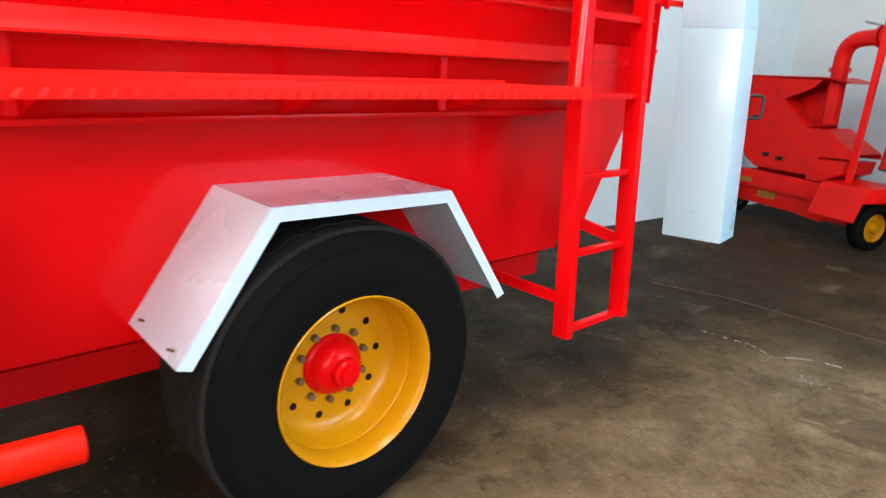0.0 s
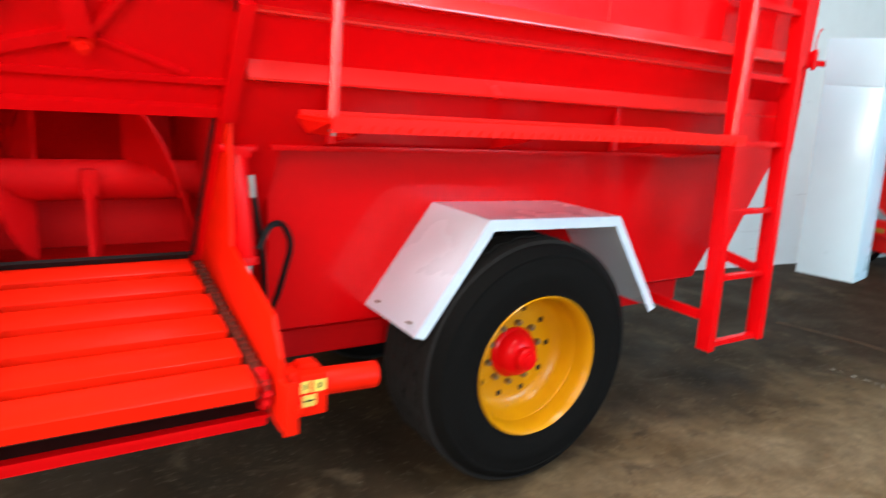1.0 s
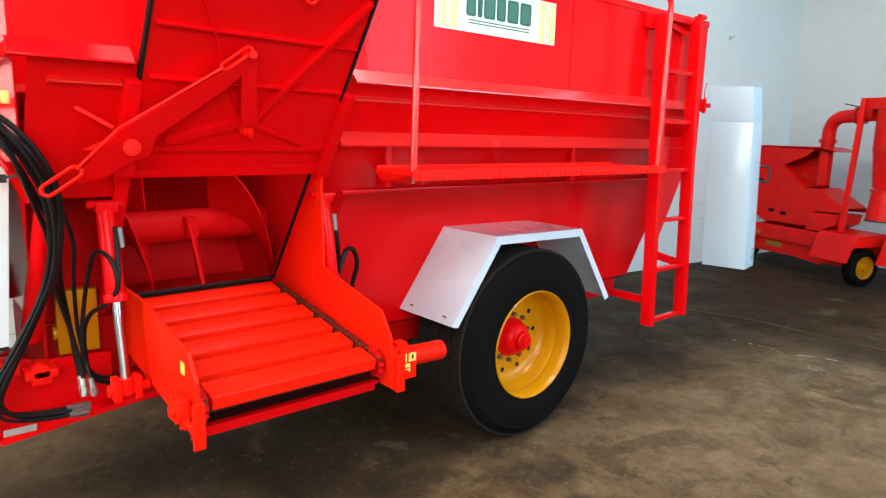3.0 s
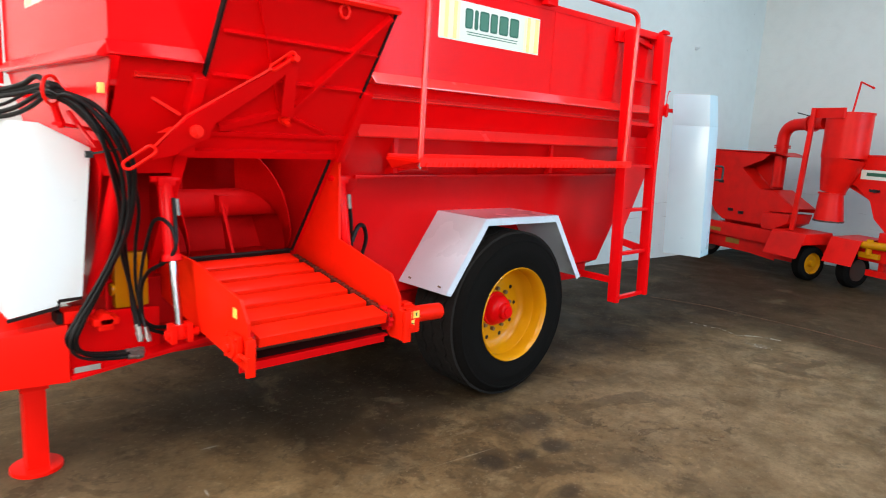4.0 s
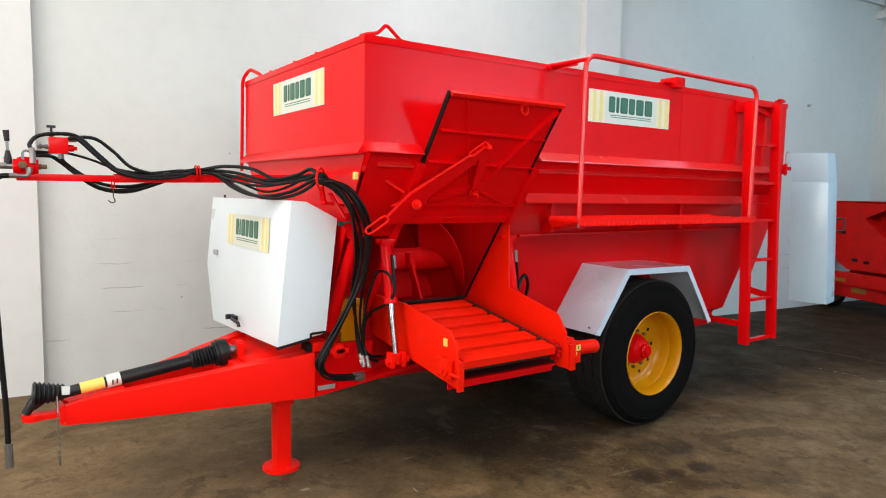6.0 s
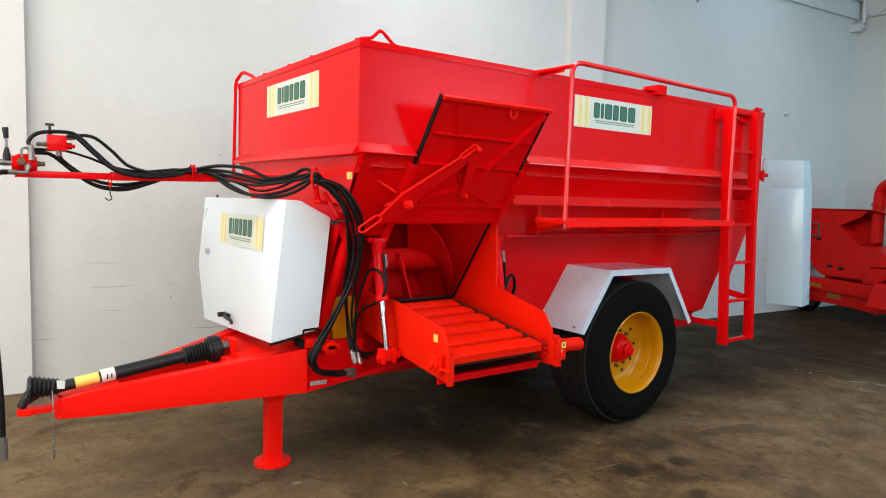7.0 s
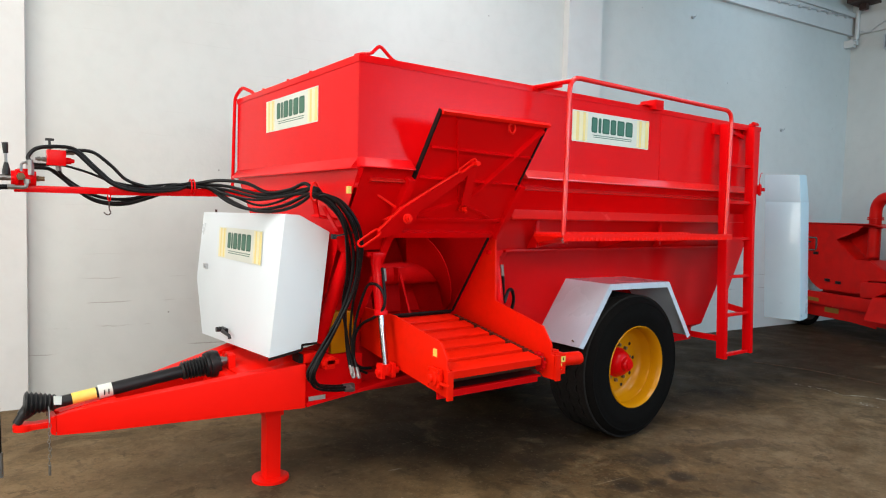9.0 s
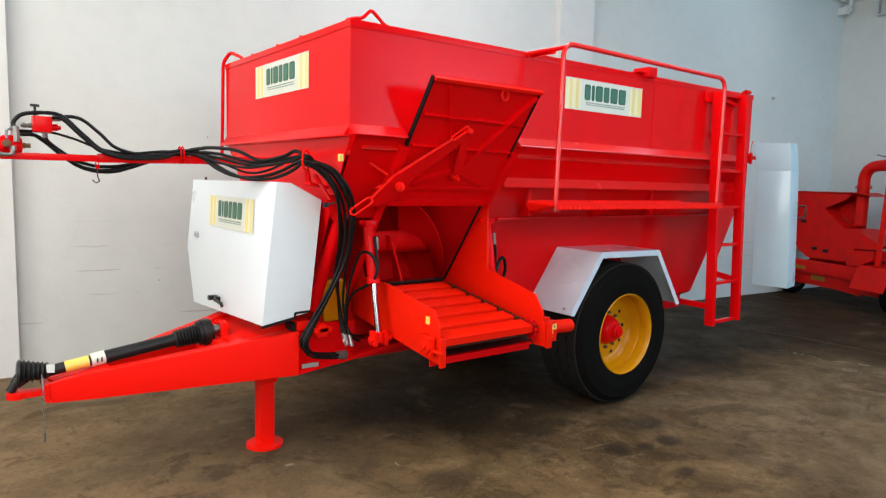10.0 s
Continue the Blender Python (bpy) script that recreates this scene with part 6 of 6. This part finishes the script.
    part("clamp_lever", made(add_bar, (-0.40, 0.0, 2.05), (-0.58, 0.0, 2.01), 0.015, 0.012), BLACK, pipe)
    part("post", made(add_bar, (-0.655, 0.12, 0.60), (-0.715, 0.10, 2.10), 0.06, 0.05), FAR_RED, m, bevel=0.004)
    part("post_arm", made(add_box, -1.10, -0.69, 0.05, 0.09, 1.98, 2.10), FAR_RED, m, bevel=0.004)
    cyc = part("cyclone", joined((add_cyl, (-0.98, -0.18, 1.52), (-0.98, -0.18, 2.03), 0.25, 32), (add_cyl, (-0.92, -0.14, 1.10), (-0.98, -0.18, 1.52), 0.135, 32, 0.25)), FAR_RED, m)
    part("cyclone_lid", made(add_cyl, (-0.98, -0.18, 2.03), (-0.98, -0.18, 2.055), 0.26, 32), FAR_RED, cyc)
    part("outlet_drum", made(add_cyl, (-0.93, -0.14, 0.76), (-0.92, -0.14, 1.08), 0.165, 28, 0.13), FAR_RED, cyc)
    part("drum_collar", made(add_cyl, (-0.92, -0.14, 1.08), (-0.92, -0.14, 1.10), 0.148, 28), FAR_RED, cyc)
    part("rim_band", made(add_cyl, (-0.93, -0.14, 0.745), (-0.93, -0.14, 0.765), 0.172, 28), DARK, cyc)
    part("crank", joined((add_cyl, (-1.06, -0.1, 2.05), (-1.11, -0.1, 2.40), 0.011, 8), (add_cyl, (-1.11, -0.1, 2.40), (-1.26, -0.1, 2.33), 0.010, 8), (add_cyl, (-1.255, -0.1, 2.332), (-1.275, -0.1, 2.322), 0.014, 8)), FAR_RED, m, "thin red crank rod")
    return m


def second_mill():
    m = thing("hammer_mill", (0, 0, 0), "red hammer mill trailer with a tall hopper and maker's sticker", "farm machine", "hammer mills by the end wall")
    side = [(1.06, 1.55), (1.01, 1.32), (0.60, 1.20), (0.40, 1.04), (0.32, 0.84), (0.16, 0.70), (-0.55, 0.70), (-0.55, 1.58)]
    part("hopper_side", made(add_prism, side, "y", 0.0, 0.012), FAR_RED, m)
    part("hopper_side", made(add_prism, side, "y", -0.42, -0.408), FAR_RED, m)
    part("hopper_end", made(add_plate, [(1.05, -0.407, 1.55), (1.05, -0.001, 1.55), (1.005, -0.001, 1.32), (1.005, -0.407, 1.32)], 0.008), FAR_RED, m)
    part("hopper_slope", made(add_plate, [(1.0, -0.407, 1.325), (1.0, -0.001, 1.325), (0.40, -0.001, 1.05), (0.40, -0.407, 1.05)], 0.008), FAR_RED, m)
    part("hopper_rim", made(add_plate, [(1.08, 0.02, 1.555), (-0.56, 0.02, 1.59), (-0.56, -0.42, 1.59), (1.08, -0.42, 1.555)], 0.012), FAR_RED, m)
    part("sticker", made(add_box, 0.14, 0.56, 0.0125, 0.014, 1.29, 1.40), CREAM, m, "cream maker's sticker")
    part("mark", made(add_box, 0.21, 0.49, 0.0145, 0.016, 1.33, 1.37), GREEN, m)
    part("latch", joined((add_box, 0.30, 0.42, 0.012, 0.03, 1.15, 1.18), (add_cyl, (0.34, 0.02, 1.165), (0.34, 0.06, 1.165), 0.02, 10)), BLACK, m, "black latch")
    under_frame(m, 0.40)
    part("shaft_guard", made(add_cyl, (-0.25, 0.16, 0.57), (0.30, 0.16, 0.55), 0.045, 14), YELLOW, m, "yellow shaft guard")
    part("shaft_yoke", joined((add_cyl, (0.22, 0.15, 0.44), (0.22, 0.15, 0.62), 0.035, 12), (add_box, 0.10, 0.34, 0.11, 0.15, 0.40, 0.46)), YELLOW, m, "yellow drive yoke")
    part("mill_base", made(add_box, -0.50, 0.20, -0.34, 0.05, 0.54, 0.70), FAR_RED, m, bevel=0.008)
    small_wheel(m, 0.53, 0.05, 1)
    small_wheel(m, -0.93, 0.05, -1)
    trailer_fender(m, 0.27, 0.65, 0.0)
    return m


mill().matrix_world = Matrix.Translation((6.15, 0.05, 0.02)) @ TURN_MILL
second_mill().matrix_world = Matrix.Translation((5.78, -1.66, 0.02)) @ TURN_MILL

# Fixtures of the hall ------------------------------------------------------------------------------
def fixture(name, bm, mat, label):
    ob = part(name, bm, mat, None)
    ob.matrix_world = HALL
    return tagged(ob, label, "wall fixture")


fixture("conduit", joined((add_cyl, (-0.69, -0.13, 4.42), (-0.69, -0.13, 4.86), 0.030, 12), (add_box, -0.80, -0.72, -0.14, -0.001, 4.29, 4.40), (add_cyl, (-0.76, -0.14, 4.35), (-0.76, -0.18, 4.35), 0.03, 10), (add_cyl, (-0.69, -0.13, 4.42), (-0.75, -0.10, 4.37), 0.016, 8)), PILASTER, "painted conduit with a clamp in the wall corner")
fixture("wall_bracket", joined((add_box, -0.69, -0.605, -0.54, -0.52, 4.20, 4.42), (add_box, -0.69, -0.605, -0.66, -0.64, 4.20, 4.42), (add_box, -0.69, -0.605, -0.64, -0.54, 4.20, 4.225), (add_cyl, (-0.68, -0.59, 4.40), (-0.68, -0.59, 4.95), 0.010, 8)), ALU, "grey steel bracket on the end wall")
fixture("roof_shoe", joined((add_box, -0.98, -0.61, -0.42, -0.11, 4.92, 5.00), (add_box, -0.80, -0.72, -0.30, -0.20, 4.83, 4.92)), DARK, "dark steel roof shoe in the wall corner")
cable = fixture("wall_cable", made(add_tube, smooth_line([(-5.6, -0.075, 4.55), (-3.4, -0.075, 4.63), (-2.0, -0.075, 4.70), (-0.70, -0.11, 4.75)], 6), 0.009, 6), ALU, "grey cable clipped along the ring beam")
for k in range(20):
    x = -5.5 + k * 0.24
    part("clip", made(add_box, x, x + 0.04, -0.095, -0.0605, 4.555 + k * 0.0098 - 0.02, 4.555 + k * 0.0098 + 0.02), PILASTER, cable)
fixture("hanging_wire", made(add_tube, smooth_line([(-0.68, -0.15, 4.55), (-0.67, -0.30, 4.50), (-0.67, -0.55, 4.62), (-0.67, -1.15, 4.68)], 6), 0.008, 6), ALU, "pale wire sagging along the end wall")
for x, z in ((-4.3, 4.18), (-2.3, 2.9)):
    fixture("wall_hook", joined((add_cyl, (x, 0.0, z), (x, -0.03, z), 0.022, 8), (add_tube, rounded([(x, -0.03, z), (x, -0.06, z), (x, -0.06, z + 0.03)], 0.008), 0.006, 6)), ALU, "small steel hook in the wall")
